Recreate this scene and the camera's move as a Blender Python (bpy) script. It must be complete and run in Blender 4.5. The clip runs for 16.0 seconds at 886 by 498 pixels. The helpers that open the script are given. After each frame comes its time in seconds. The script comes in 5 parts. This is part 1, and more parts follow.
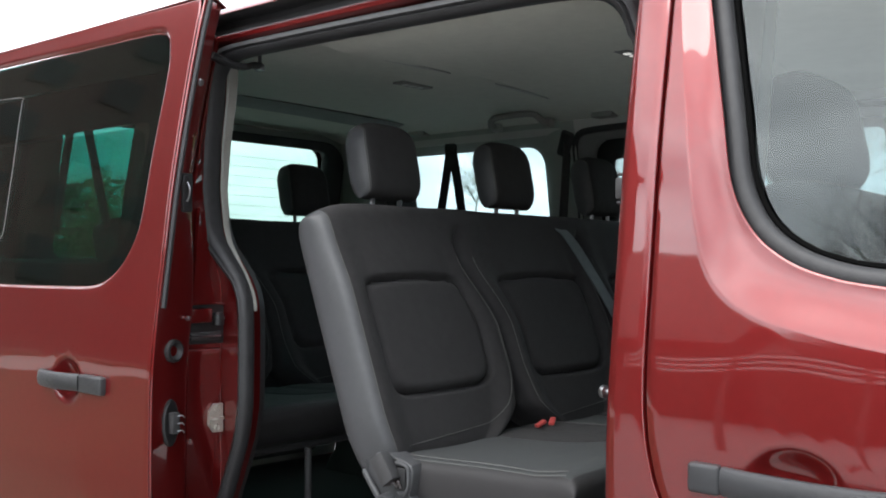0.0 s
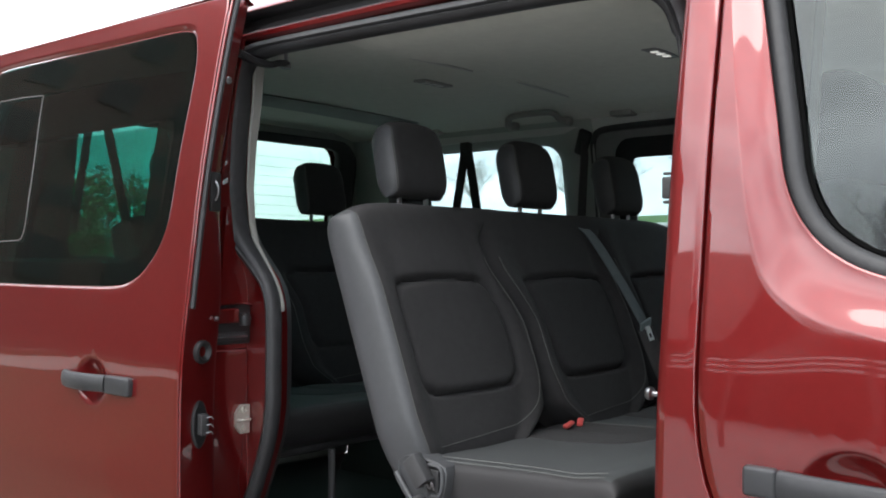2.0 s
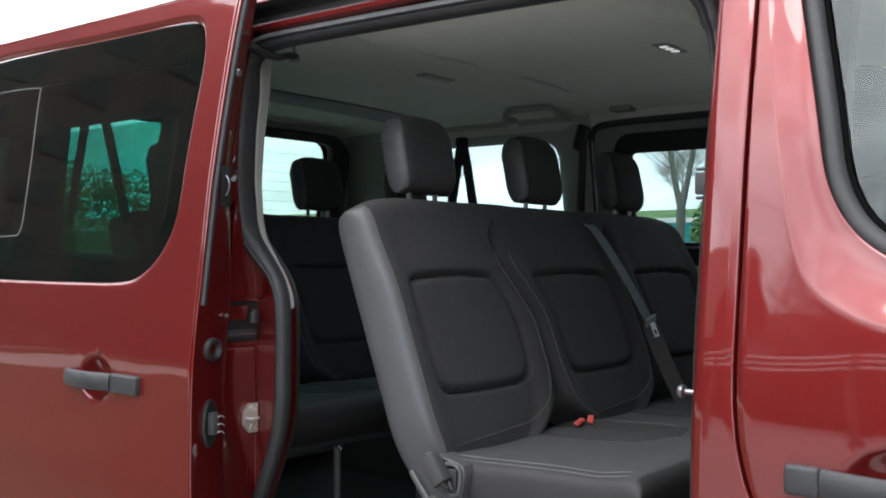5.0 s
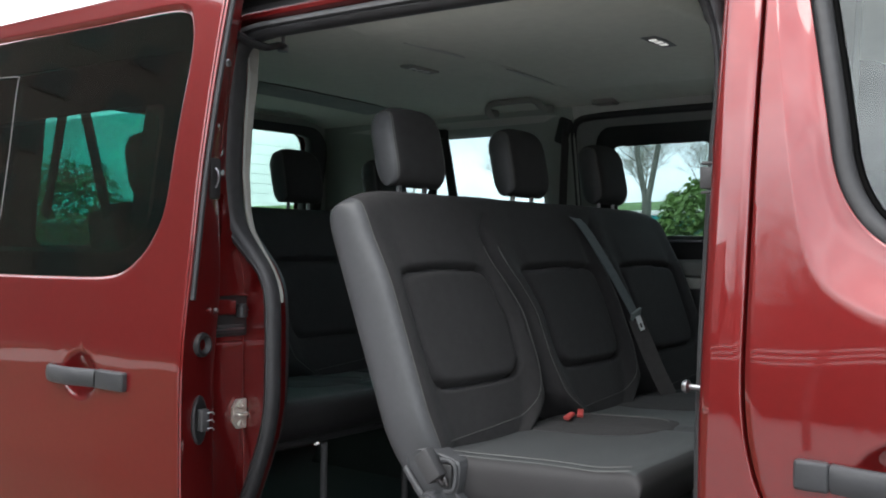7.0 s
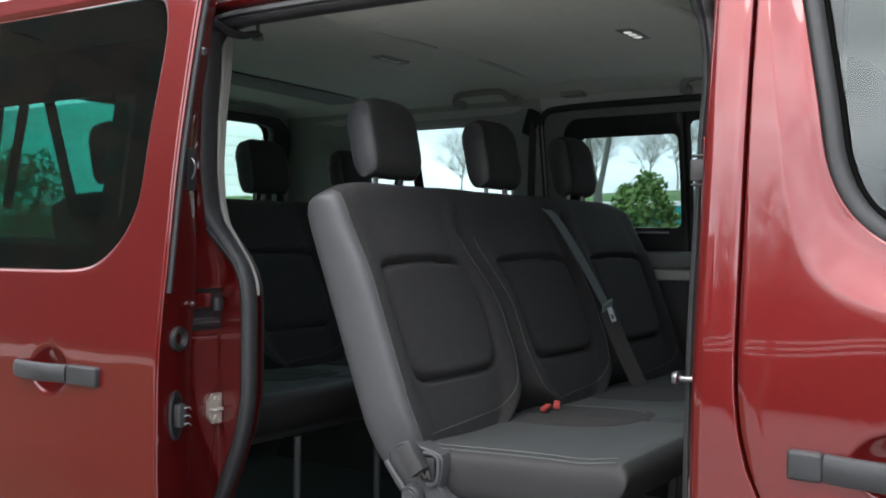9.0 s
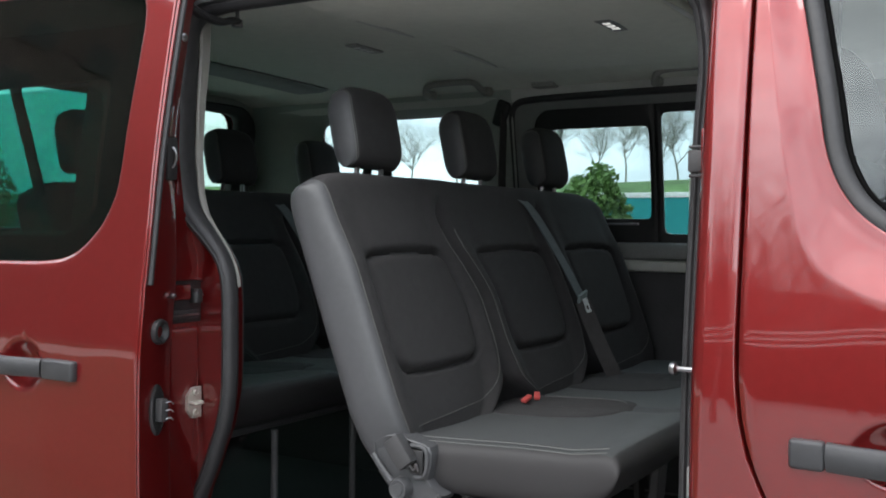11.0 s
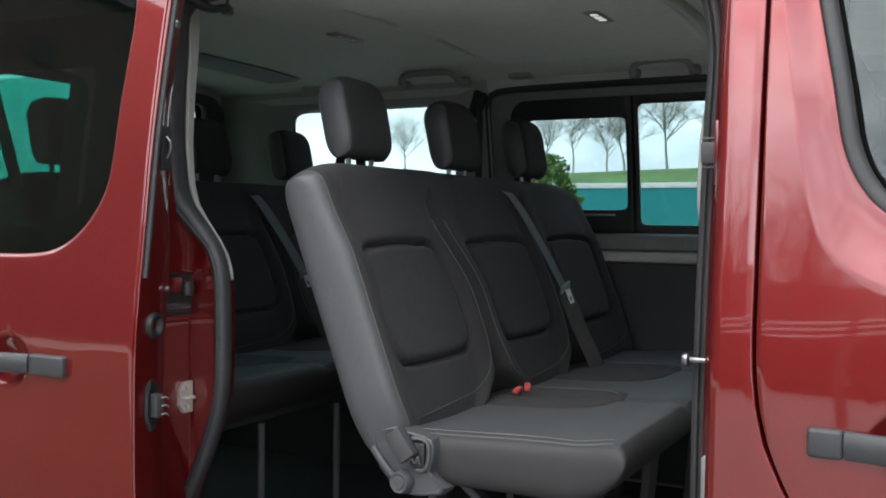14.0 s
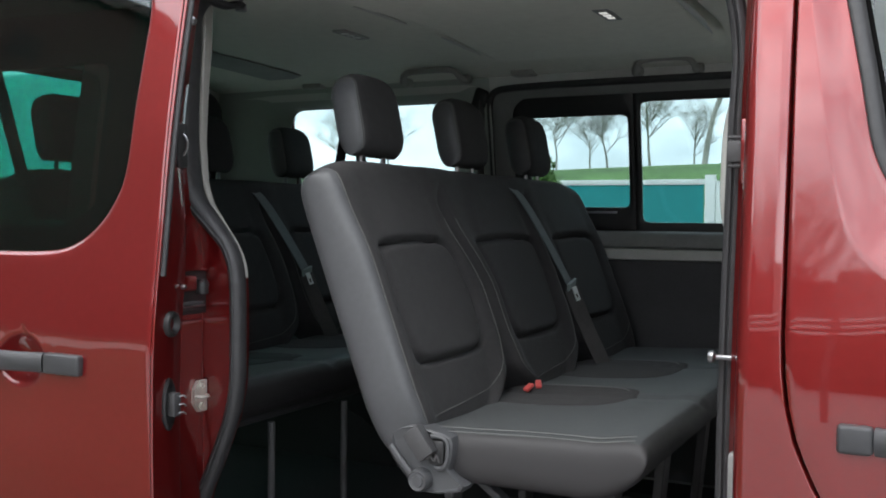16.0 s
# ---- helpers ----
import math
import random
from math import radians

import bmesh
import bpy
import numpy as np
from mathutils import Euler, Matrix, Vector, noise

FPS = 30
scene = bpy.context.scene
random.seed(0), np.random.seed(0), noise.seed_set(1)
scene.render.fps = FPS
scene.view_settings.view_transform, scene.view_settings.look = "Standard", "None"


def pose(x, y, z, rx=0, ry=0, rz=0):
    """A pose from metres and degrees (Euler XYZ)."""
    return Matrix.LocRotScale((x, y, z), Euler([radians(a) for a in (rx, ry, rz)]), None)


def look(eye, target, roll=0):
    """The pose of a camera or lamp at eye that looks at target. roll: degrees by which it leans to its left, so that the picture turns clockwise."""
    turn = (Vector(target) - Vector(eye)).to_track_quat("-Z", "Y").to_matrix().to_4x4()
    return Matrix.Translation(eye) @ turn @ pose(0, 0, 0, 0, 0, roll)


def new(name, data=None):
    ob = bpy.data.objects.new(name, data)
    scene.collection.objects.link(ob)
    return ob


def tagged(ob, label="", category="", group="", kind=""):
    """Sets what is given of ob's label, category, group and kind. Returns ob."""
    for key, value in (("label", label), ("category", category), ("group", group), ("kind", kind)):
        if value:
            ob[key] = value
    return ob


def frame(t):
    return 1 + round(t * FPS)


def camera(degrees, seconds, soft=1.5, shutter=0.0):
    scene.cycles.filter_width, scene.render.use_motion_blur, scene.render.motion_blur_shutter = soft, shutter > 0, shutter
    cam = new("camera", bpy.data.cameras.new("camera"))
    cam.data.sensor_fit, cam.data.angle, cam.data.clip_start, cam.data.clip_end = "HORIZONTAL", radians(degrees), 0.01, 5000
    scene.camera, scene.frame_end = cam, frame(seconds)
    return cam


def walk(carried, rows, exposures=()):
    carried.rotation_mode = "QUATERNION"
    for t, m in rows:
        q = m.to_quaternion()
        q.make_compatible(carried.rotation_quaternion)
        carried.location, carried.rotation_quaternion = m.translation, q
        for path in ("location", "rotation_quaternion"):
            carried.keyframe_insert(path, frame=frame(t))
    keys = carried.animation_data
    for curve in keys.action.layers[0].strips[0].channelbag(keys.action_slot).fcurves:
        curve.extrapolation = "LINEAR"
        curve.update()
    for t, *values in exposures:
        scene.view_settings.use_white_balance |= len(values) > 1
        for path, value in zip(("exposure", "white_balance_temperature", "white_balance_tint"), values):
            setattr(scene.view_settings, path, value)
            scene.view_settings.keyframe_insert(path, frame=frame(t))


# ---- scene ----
cam = camera(48.9, 16.0, 1.9)
PATH = [
    (0, (0.591, -1.185, 1.346), (-0.72, 0.325, 1.369), 0.5),
    (0.5, (0.58, -1.192, 1.347), (-0.731, 0.318, 1.369), 0.5),
    (1, (0.563, -1.199, 1.347), (-0.747, 0.312, 1.369), 0.5),
    (1.5, (0.544, -1.21, 1.348), (-0.763, 0.304, 1.369), 0.5),
    (2, (0.525, -1.217, 1.348), (-0.78, 0.298, 1.368), 0.5),
    (2.5, (0.512, -1.223, 1.348), (-0.79, 0.296, 1.368), 0.5),
    (3, (0.499, -1.228, 1.349), (-0.798, 0.295, 1.367), 0.5),
    (3.5, (0.485, -1.234, 1.348), (-0.805, 0.294, 1.366), 0.5),
    (4, (0.472, -1.239, 1.348), (-0.811, 0.296, 1.364), 0.5),
    (6.5, (0.403, -1.267, 1.35), (-0.82, 0.316, 1.351), 0.6),
    (7, (0.389, -1.271, 1.351), (-0.817, 0.324, 1.347), 0.6),
    (7.5, (0.376, -1.278, 1.349), (-0.813, 0.331, 1.344), 0.6),
    (8, (0.361, -1.284, 1.35), (-0.806, 0.34, 1.339), 0.6),
    (8.5, (0.349, -1.288, 1.351), (-0.798, 0.35, 1.335), 0.5),
    (9, (0.333, -1.295, 1.352), (-0.79, 0.36, 1.331), 0.6),
    (11.5, (0.25, -1.327, 1.35), (-0.766, 0.395, 1.309), 0.6),
    (12, (0.235, -1.334, 1.35), (-0.763, 0.399, 1.306), 0.6),
    (12.5, (0.218, -1.341, 1.349), (-0.763, 0.401, 1.303), 0.6),
    (13, (0.203, -1.346, 1.349), (-0.764, 0.404, 1.3), 0.6),
    (13.5, (0.189, -1.353, 1.35), (-0.763, 0.404, 1.297), 0.6),
    (14, (0.174, -1.359, 1.351), (-0.766, 0.405, 1.295), 0.6),
    (14.5, (0.162, -1.366, 1.35), (-0.769, 0.403, 1.294), 0.6),
    (15, (0.148, -1.372, 1.351), (-0.775, 0.401, 1.292), 0.6),
    (15.5, (0.13, -1.381, 1.351), (-0.783, 0.397, 1.291), 0.6),
    (16, (0.115, -1.389, 1.352), (-0.793, 0.393, 1.29), 0.6),
]
walk(cam, [(t, look(eye, target, roll)) for t, eye, target, roll in PATH], [(0.0, 1.79), (16.0, 1.79)])

# ---- light ----
world = bpy.data.worlds.new("overcast_sky")
scene.world = world
world.use_nodes = True
wn, wl = world.node_tree.nodes, world.node_tree.links
for n in list(wn):
    wn.remove(n)
w_out = wn.new("ShaderNodeOutputWorld")
w_bg = wn.new("ShaderNodeBackground")
w_sky = wn.new("ShaderNodeTexSky")
w_sky.sky_type = "NISHITA"
w_sky.sun_disc = False
SUN_EL, SUN_ROT = 48.0, 200.0
w_sky.sun_elevation, w_sky.sun_rotation = radians(SUN_EL), radians(SUN_ROT)
w_sky.air_density, w_sky.dust_density = 1.0, 3.0
w_co = wn.new("ShaderNodeTexCoord")
w_map = wn.new("ShaderNodeMapping")
w_map.inputs["Scale"].default_value = (1.0, 1.0, 2.6)
w_map.inputs["Location"].default_value = (0.7, 0.3, 0.0)
w_noise = wn.new("ShaderNodeTexNoise")
w_noise.inputs["Scale"].default_value = 4.2
w_noise.inputs["Detail"].default_value = 7.0
w_noise.inputs["Roughness"].default_value = 0.55
w_ramp = wn.new("ShaderNodeValToRGB")
w_ramp.color_ramp.elements[0].position, w_ramp.color_ramp.elements[0].color = 0.35, (5.7, 6.15, 6.75, 1)
w_ramp.color_ramp.elements[1].position, w_ramp.color_ramp.elements[1].color = 0.66, (11.2, 11.65, 12.3, 1)
w_mix = wn.new("ShaderNodeMix")
w_mix.data_type = "RGBA"
w_mix.inputs[0].default_value = 0.86
wl.new(w_co.outputs["Generated"], w_map.inputs["Vector"])
wl.new(w_map.outputs[0], w_noise.inputs["Vector"])
wl.new(w_noise.outputs["Fac"], w_ramp.inputs[0])
wl.new(w_sky.outputs[0], w_mix.inputs[6])
wl.new(w_ramp.outputs[0], w_mix.inputs[7])
wl.new(w_mix.outputs[2], w_bg.inputs["Color"])
w_bg.inputs["Strength"].default_value = 0.1
wl.new(w_bg.outputs[0], w_out.inputs["Surface"])

sun = new("sun", bpy.data.lights.new("sun", "SUN"))
sun.data.energy, sun.data.angle, sun.data.color = 0.6, radians(40), (1.0, 0.97, 0.92)
sun.matrix_world = look((-1.5, -8, 11), (0, 0, 0))


# ---- materials ----
def material(name, color, rough=0.5, metal=0.0, coat=0.0, grain=0.0, grain_scale=40.0, bump=0.0, bump_scale=300.0, rough_var=0.0, sheen=0.0, spec=0.5):
    m = bpy.data.materials.new(name)
    m.use_nodes = True
    n, l = m.node_tree.nodes, m.node_tree.links
    p = n["Principled BSDF"]
    p.inputs["Base Color"].default_value = (*color, 1)
    p.inputs["Roughness"].default_value = rough
    p.inputs["Metallic"].default_value = metal
    p.inputs["Specular IOR Level"].default_value = spec
    p.inputs["Coat Weight"].default_value = coat
    p.inputs["Coat Roughness"].default_value = 0.03
    p.inputs["Coat IOR"].default_value = 1.86
    p.inputs["Sheen Weight"].default_value = sheen
    p.inputs["Sheen Roughness"].default_value = 0.6
    co = n.new("ShaderNodeTexCoord")
    if grain:
        a = n.new("ShaderNodeTexNoise")
        a.inputs["Scale"].default_value, a.inputs["Detail"].default_value = grain_scale, 6
        b = n.new("ShaderNodeTexNoise")
        b.inputs["Scale"].default_value, b.inputs["Detail"].default_value = grain_scale / 14, 4
        s = n.new("ShaderNodeMath")
        s.operation = "ADD"
        l.new(co.outputs["Object"], a.inputs["Vector"])
        l.new(co.outputs["Object"], b.inputs["Vector"])
        l.new(a.outputs["Fac"], s.inputs[0])
        l.new(b.outputs["Fac"], s.inputs[1])
        r = n.new("ShaderNodeMapRange")
        r.inputs["From Min"].default_value, r.inputs["From Max"].default_value = 0.7, 1.3
        r.inputs["To Min"].default_value, r.inputs["To Max"].default_value = 1 - grain, 1 + grain
        l.new(s.outputs[0], r.inputs["Value"])
        v = n.new("ShaderNodeVectorMath")
        v.operation = "SCALE"
        v.inputs[0].default_value = color
        l.new(r.outputs[0], v.inputs["Scale"])
        l.new(v.outputs[0], p.inputs["Base Color"])
        if rough_var:
            q = n.new("ShaderNodeMapRange")
            q.inputs["From Min"].default_value, q.inputs["From Max"].default_value = 0.7, 1.3
            q.inputs["To Min"].default_value, q.inputs["To Max"].default_value = rough - rough_var, rough + rough_var
            l.new(s.outputs[0], q.inputs["Value"])
            l.new(q.outputs[0], p.inputs["Roughness"])
    if bump:
        t = n.new("ShaderNodeTexNoise")
        t.inputs["Scale"].default_value, t.inputs["Detail"].default_value = bump_scale, 3
        k = n.new("ShaderNodeBump")
        k.inputs["Strength"].default_value, k.inputs["Distance"].default_value = bump, 0.002
        l.new(co.outputs["Object"], t.inputs["Vector"])
        l.new(t.outputs["Fac"], k.inputs["Height"])
        l.new(k.outputs[0], p.inputs["Normal"])
    return m


def glass_material(name, tint, gloss=1.0, least=0.043):
    m = bpy.data.materials.new(name)
    m.use_nodes = True
    n, l = m.node_tree.nodes, m.node_tree.links
    n.remove(n["Principled BSDF"])
    out = n["Material Output"]
    tr = n.new("ShaderNodeBsdfTransparent")
    tr.inputs["Color"].default_value = (*tint, 1)
    gl = n.new("ShaderNodeBsdfGlossy")
    gl.inputs["Roughness"].default_value = 0.0
    gl.inputs["Color"].default_value = (gloss * 0.93, gloss, gloss * 0.985, 1)
    lw = n.new("ShaderNodeLayerWeight")
    lw.inputs["Blend"].default_value = 0.5
    pw = n.new("ShaderNodeMath")
    pw.operation, pw.inputs[1].default_value = "POWER", 5.0
    fr = n.new("ShaderNodeMapRange")
    fr.inputs["To Min"].default_value, fr.inputs["To Max"].default_value = least, 1.0
    l.new(lw.outputs["Facing"], pw.inputs[0])
    l.new(pw.outputs[0], fr.inputs["Value"])
    mx = n.new("ShaderNodeMixShader")
    l.new(fr.outputs[0], mx.inputs[0])
    l.new(tr.outputs[0], mx.inputs[1])
    l.new(gl.outputs[0], mx.inputs[2])
    l.new(mx.outputs[0], out.inputs["Surface"])
    return m


PAINT = material("red_metallic_paint", (0.190, 0.0096, 0.0098), 0.42, 0.62, 1.0, 0.05, 900, 0, spec=0.3)


def panel_waves(m, scale, height):
    """Long shallow waves of pressed sheet metal, in the base and the clear coat alike."""
    n, l = m.node_tree.nodes, m.node_tree.links
    p = n["Principled BSDF"]
    p.inputs["Coat IOR"].default_value = 1.80
    co = n.new("ShaderNodeTexCoord")
    mp = n.new("ShaderNodeMapping")
    mp.inputs["Scale"].default_value = (0.6, 1.0, 1.0)
    t = n.new("ShaderNodeTexNoise")
    t.inputs["Scale"].default_value, t.inputs["Detail"].default_value = scale, 1.0
    k = n.new("ShaderNodeBump")
    k.inputs["Strength"].default_value, k.inputs["Distance"].default_value = 1.0, height
    l.new(co.outputs["Object"], mp.inputs["Vector"])
    l.new(mp.outputs[0], t.inputs["Vector"])
    l.new(t.outputs["Fac"], k.inputs["Height"])
    l.new(k.outputs[0], p.inputs["Normal"])
    l.new(k.outputs[0], p.inputs["Coat Normal"])


panel_waves(PAINT, 7.0, 0.0013)
RUBBER = material("black_rubber", (0.034, 0.034, 0.036), 0.5, 0, 0, 0.2, 60, 0.15, 500)
BLACK = material("black_plastic", (0.02, 0.02, 0.021), 0.42, 0, 0, 0.15, 80, 0.2, 900)
HANDLE = material("charcoal_grained_plastic", (0.036, 0.037, 0.040), 0.40, 0, 0, 0.12, 120, 0.35, 1400)
FABRIC = material("charcoal_woven_fabric", (0.032, 0.031, 0.032), 0.9, 0, 0, 0.14, 700, 0.3, 1600, sheen=0.04, spec=0.25)
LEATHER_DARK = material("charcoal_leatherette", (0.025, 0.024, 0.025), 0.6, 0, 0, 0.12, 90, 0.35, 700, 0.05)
FABRIC_SEAT = material("grey_smooth_fabric", (0.046, 0.050, 0.051), 0.6, 0, 0, 0.16, 500, 0.4, 1600, sheen=0.04, spec=0.4)
FABRIC_PAD = material("black_mesh_fabric", (0.011, 0.011, 0.0115), 0.95, spec=0.1)
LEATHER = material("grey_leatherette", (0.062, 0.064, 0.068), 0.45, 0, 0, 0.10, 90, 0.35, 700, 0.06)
THREAD = material("grey_thread", (0.13, 0.13, 0.125), 0.8)
ENAMEL = material("black_glass_print", (0.004, 0.004, 0.004), 0.9, spec=0.05)
HEADLINER = material("grey_beige_headliner_felt", (0.67, 0.68, 0.60), 0.95, 0, 0, 0.06, 500, 0.4, 900, sheen=0.2)
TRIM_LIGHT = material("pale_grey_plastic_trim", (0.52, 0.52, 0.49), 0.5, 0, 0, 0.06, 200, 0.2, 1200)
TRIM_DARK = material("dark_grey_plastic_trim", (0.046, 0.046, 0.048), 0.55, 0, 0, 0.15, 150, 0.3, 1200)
TRIM_MID = material("mid_grey_plastic_trim", (0.20, 0.205, 0.20), 0.5, 0, 0, 0.1, 200, 0.25, 1200)
FLOOR_MAT = material("black_rubber_floor", (0.019, 0.019, 0.0195), 0.8, 0, 0, 0.25, 90, 0.5, 600)
STEEL = material("galvanised_steel", (0.60, 0.58, 0.52), 0.5, 0.6, 0, 0.12, 120)
# pale and barely metallic: the steel's glint is put into the base colour
TONGUE = material("belt_steel_with_glint", (0.78, 0.82, 0.83), 0.3, 0.15, 0, 0.05, 120)
TRIM_WARM = material("greige_plastic_trim", (0.30, 0.295, 0.27), 0.55, 0, 0, 0.06, 200, 0.2, 1200)
TRIM_BAND = material("slate_grey_felt", (0.36, 0.37, 0.36), 0.9, 0, 0, 0.08, 300, 0.3, 900)
TRIM_REAR = material("grey_green_plastic_trim", (0.33, 0.35, 0.32), 0.55, 0, 0, 0.06, 200, 0.2, 1200)
CHROME = material("dark_steel", (0.30, 0.30, 0.31), 0.32, 1.0, 0, 0.1, 100)
BELT = material("grey_belt_webbing", (0.125, 0.145, 0.152), 0.7, 0, 0, 0.15, 900, 0.5, 2200)
# the teal light that falls on the grip is put into this colour
BELT_GRIP = material("teal_lit_belt_grip", (0.22, 0.27, 0.27), 0.5, 0, 0, 0.1, 300)
BELT_LOW = material("grey_brown_belt_webbing", (0.066, 0.063, 0.062), 0.7, 0, 0, 0.15, 900, 0.5, 2200)
BELT_BLACK = material("black_belt_webbing", (0.02, 0.02, 0.021), 0.7, 0, 0, 0.15, 900, 0.5, 2200)
RED_PLASTIC = material("red_buckle_plastic", (0.52, 0.085, 0.08), 0.4, 0, 0, 0.06, 100)
LAMP_LENS = material("pale_lamp_lens", (0.85, 0.85, 0.83), 0.15, 0, 0, 0.03, 60)
LAMP_LIT = material("lit_lamp_lens", (0.85, 0.85, 0.83), 0.2)
LAMP_LIT.node_tree.nodes["Principled BSDF"].inputs["Emission Color"].default_value = (1, 0.98, 0.95, 1)
LAMP_LIT.node_tree.nodes["Principled BSDF"].inputs["Emission Strength"].default_value = 0.14
TYRE = material("tyre_rubber", (0.025, 0.025, 0.025), 0.8, 0, 0, 0.3, 60, 0.4, 300)
ASPHALT = material("pale_concrete_paving", (0.245, 0.24, 0.232), 0.9, 0, 0, 0.15, 9, 0.8, 120)
PATHWAY = material("pale_gravel_path", (0.30, 0.28, 0.25), 0.9, 0, 0, 0.2, 9, 0.6, 90)
GRASS = material("spring_grass", (0.09, 0.17, 0.05), 0.9, 0, 0, 0.4, 4, 0.8, 40)
LAWN = material("dry_short_grass", (0.046, 0.038, 0.013), 0.95, 0, 0, 0.4, 4, 0.8, 40)
TEAL = material("teal_hoarding_sheet", (0.008, 0.26, 0.265), 0.6, 0, 0, 0.12, 3)
WHITE = material("white_painted_metal", (0.78, 0.78, 0.77), 0.5, 0, 0, 0.05, 20)
BARK = material("grey_brown_bark", (0.31, 0.29, 0.265), 0.9, 0, 0, 0.35, 14, 0.8, 60)
EVERGREEN = material("dark_shrub_leaf", (0.055, 0.065, 0.030), 0.7, 0, 0, 0.3, 6)
YARD_BARK = material("grey_green_bark", (0.13, 0.135, 0.115), 0.9, 0, 0, 0.3, 14, 0.8, 60)
DARK_BARK = material("dark_wet_bark", (0.035, 0.032, 0.026), 0.9, 0, 0, 0.3, 14)
LEAF = material("bush_leaf", (0.12, 0.22, 0.055), 0.6, 0, 0, 0.3, 6)
BUILDING = material("brown_brick_plaster", (0.082, 0.057, 0.046), 0.9, 0, 0, 0.12, 5, 0.3, 60)
ROOF_TILE = material("dark_roof_sheet", (0.12, 0.09, 0.08), 0.8, 0, 0, 0.2, 8)
DARK_PANE = material("dark_window_pane", (0.062, 0.057, 0.052), 0.7, spec=0.1)
BULB_GLASS = material("clear_headlamp_lens", (0.6, 0.62, 0.64), 0.1, 0.2, 1.0)
SHEER = glass_material("clear_outer_glass", (1.0, 1.0, 1.0))
FILM = glass_material("dark_teal_tint_film", (0.115, 0.49, 0.44))
TINT = glass_material("privacy_tinted_glass", (0.34, 0.71, 0.67))
CLEAR = glass_material("green_tinted_clear_glass", (0.66, 0.72, 0.70), 1.0, 0.058)
PANE = glass_material("clear_side_glass", (0.52, 0.58, 0.57), 1.0, 0.09)
REAR_GLASS = glass_material("green_rear_glass", (0.54, 0.65, 0.61))
GREENISH = glass_material("green_tinted_glass", (0.60, 0.685, 0.69))


# ---- helpers for meshes ----
CX, CY = -0.7, 0.875          # middle of the van in plan


def part(name, bm, mat, parent=None, label="", smooth=35, thick=0.0, root=None):
    """One mesh object under a thing (an Empty with its place in root) or under a part."""
    bmesh.ops.remove_doubles(bm, verts=bm.verts, dist=1e-5)
    bmesh.ops.recalc_face_normals(bm, faces=bm.faces)
    me = bpy.data.meshes.new(name)
    bm.to_mesh(me)
    bm.free()
    for mm in (mat if isinstance(mat, (list, tuple)) else [mat]):
        me.materials.append(mm)
    for f in me.polygons:
        f.use_smooth = True
    me.set_sharp_from_angle(angle=radians(smooth))
    ob = new(name, me)
    if thick:
        sol = ob.modifiers.new("thickness", "SOLIDIFY")
        sol.thickness, sol.offset = thick, 0
        wn_mod = ob.modifiers.new("crisp_edges", "WEIGHTED_NORMAL")
        wn_mod.keep_sharp, wn_mod.weight = True, 100
    if parent:
        ob.parent = parent
        if parent.type == "EMPTY":
            ob.matrix_parent_inverse = Matrix.Translation(parent.location).inverted()
    if label:
        tagged(ob, label)
    return ob


def thing(name, place, label, category, group=""):
    e = new(name)
    e.location = place
    e.empty_display_size = 0.1
    return tagged(e, label, category, group)


def box_bm(x0, x1, y0, y1, z0, z1, bevel=0.0, seg=2, bm=None):
    own = bmesh.new()
    bmesh.ops.create_cube(own, size=1)
    for v in own.verts:
        v.co = ((x0 + x1) / 2 + v.co.x * (x1 - x0), (y0 + y1) / 2 + v.co.y * (y1 - y0), (z0 + z1) / 2 + v.co.z * (z1 - z0))
    if bevel:
        bmesh.ops.bevel(own, geom=own.edges, offset=bevel, segments=seg, affect="EDGES", profile=0.5)
    if bm is None:
        return own
    merge(bm, own)
    return bm


def merge(bm, other, m=None):
    if m is not None:
        bmesh.ops.transform(other, matrix=m, verts=other.verts)
    me = bpy.data.meshes.new("tmp")
    other.to_mesh(me)
    other.free()
    bm.from_mesh(me)
    bpy.data.meshes.remove(me)
    return bm


def grid_bm(rows, close_u=False, close_v=False, bm=None):
    """A surface through rows of points, all of one length."""
    bm = bm or bmesh.new()
    vs = [[bm.verts.new(p) for p in r] for r in rows]
    nu, nv = len(vs), len(vs[0])
    for i in range(nu if close_u else nu - 1):
        for j in range(nv if close_v else nv - 1):
            a, b, c, d = vs[i][j], vs[(i + 1) % nu][j], vs[(i + 1) % nu][(j + 1) % nv], vs[i][(j + 1) % nv]
            try:
                bm.faces.new((a, b, c, d))
            except ValueError:
                pass
    return bm


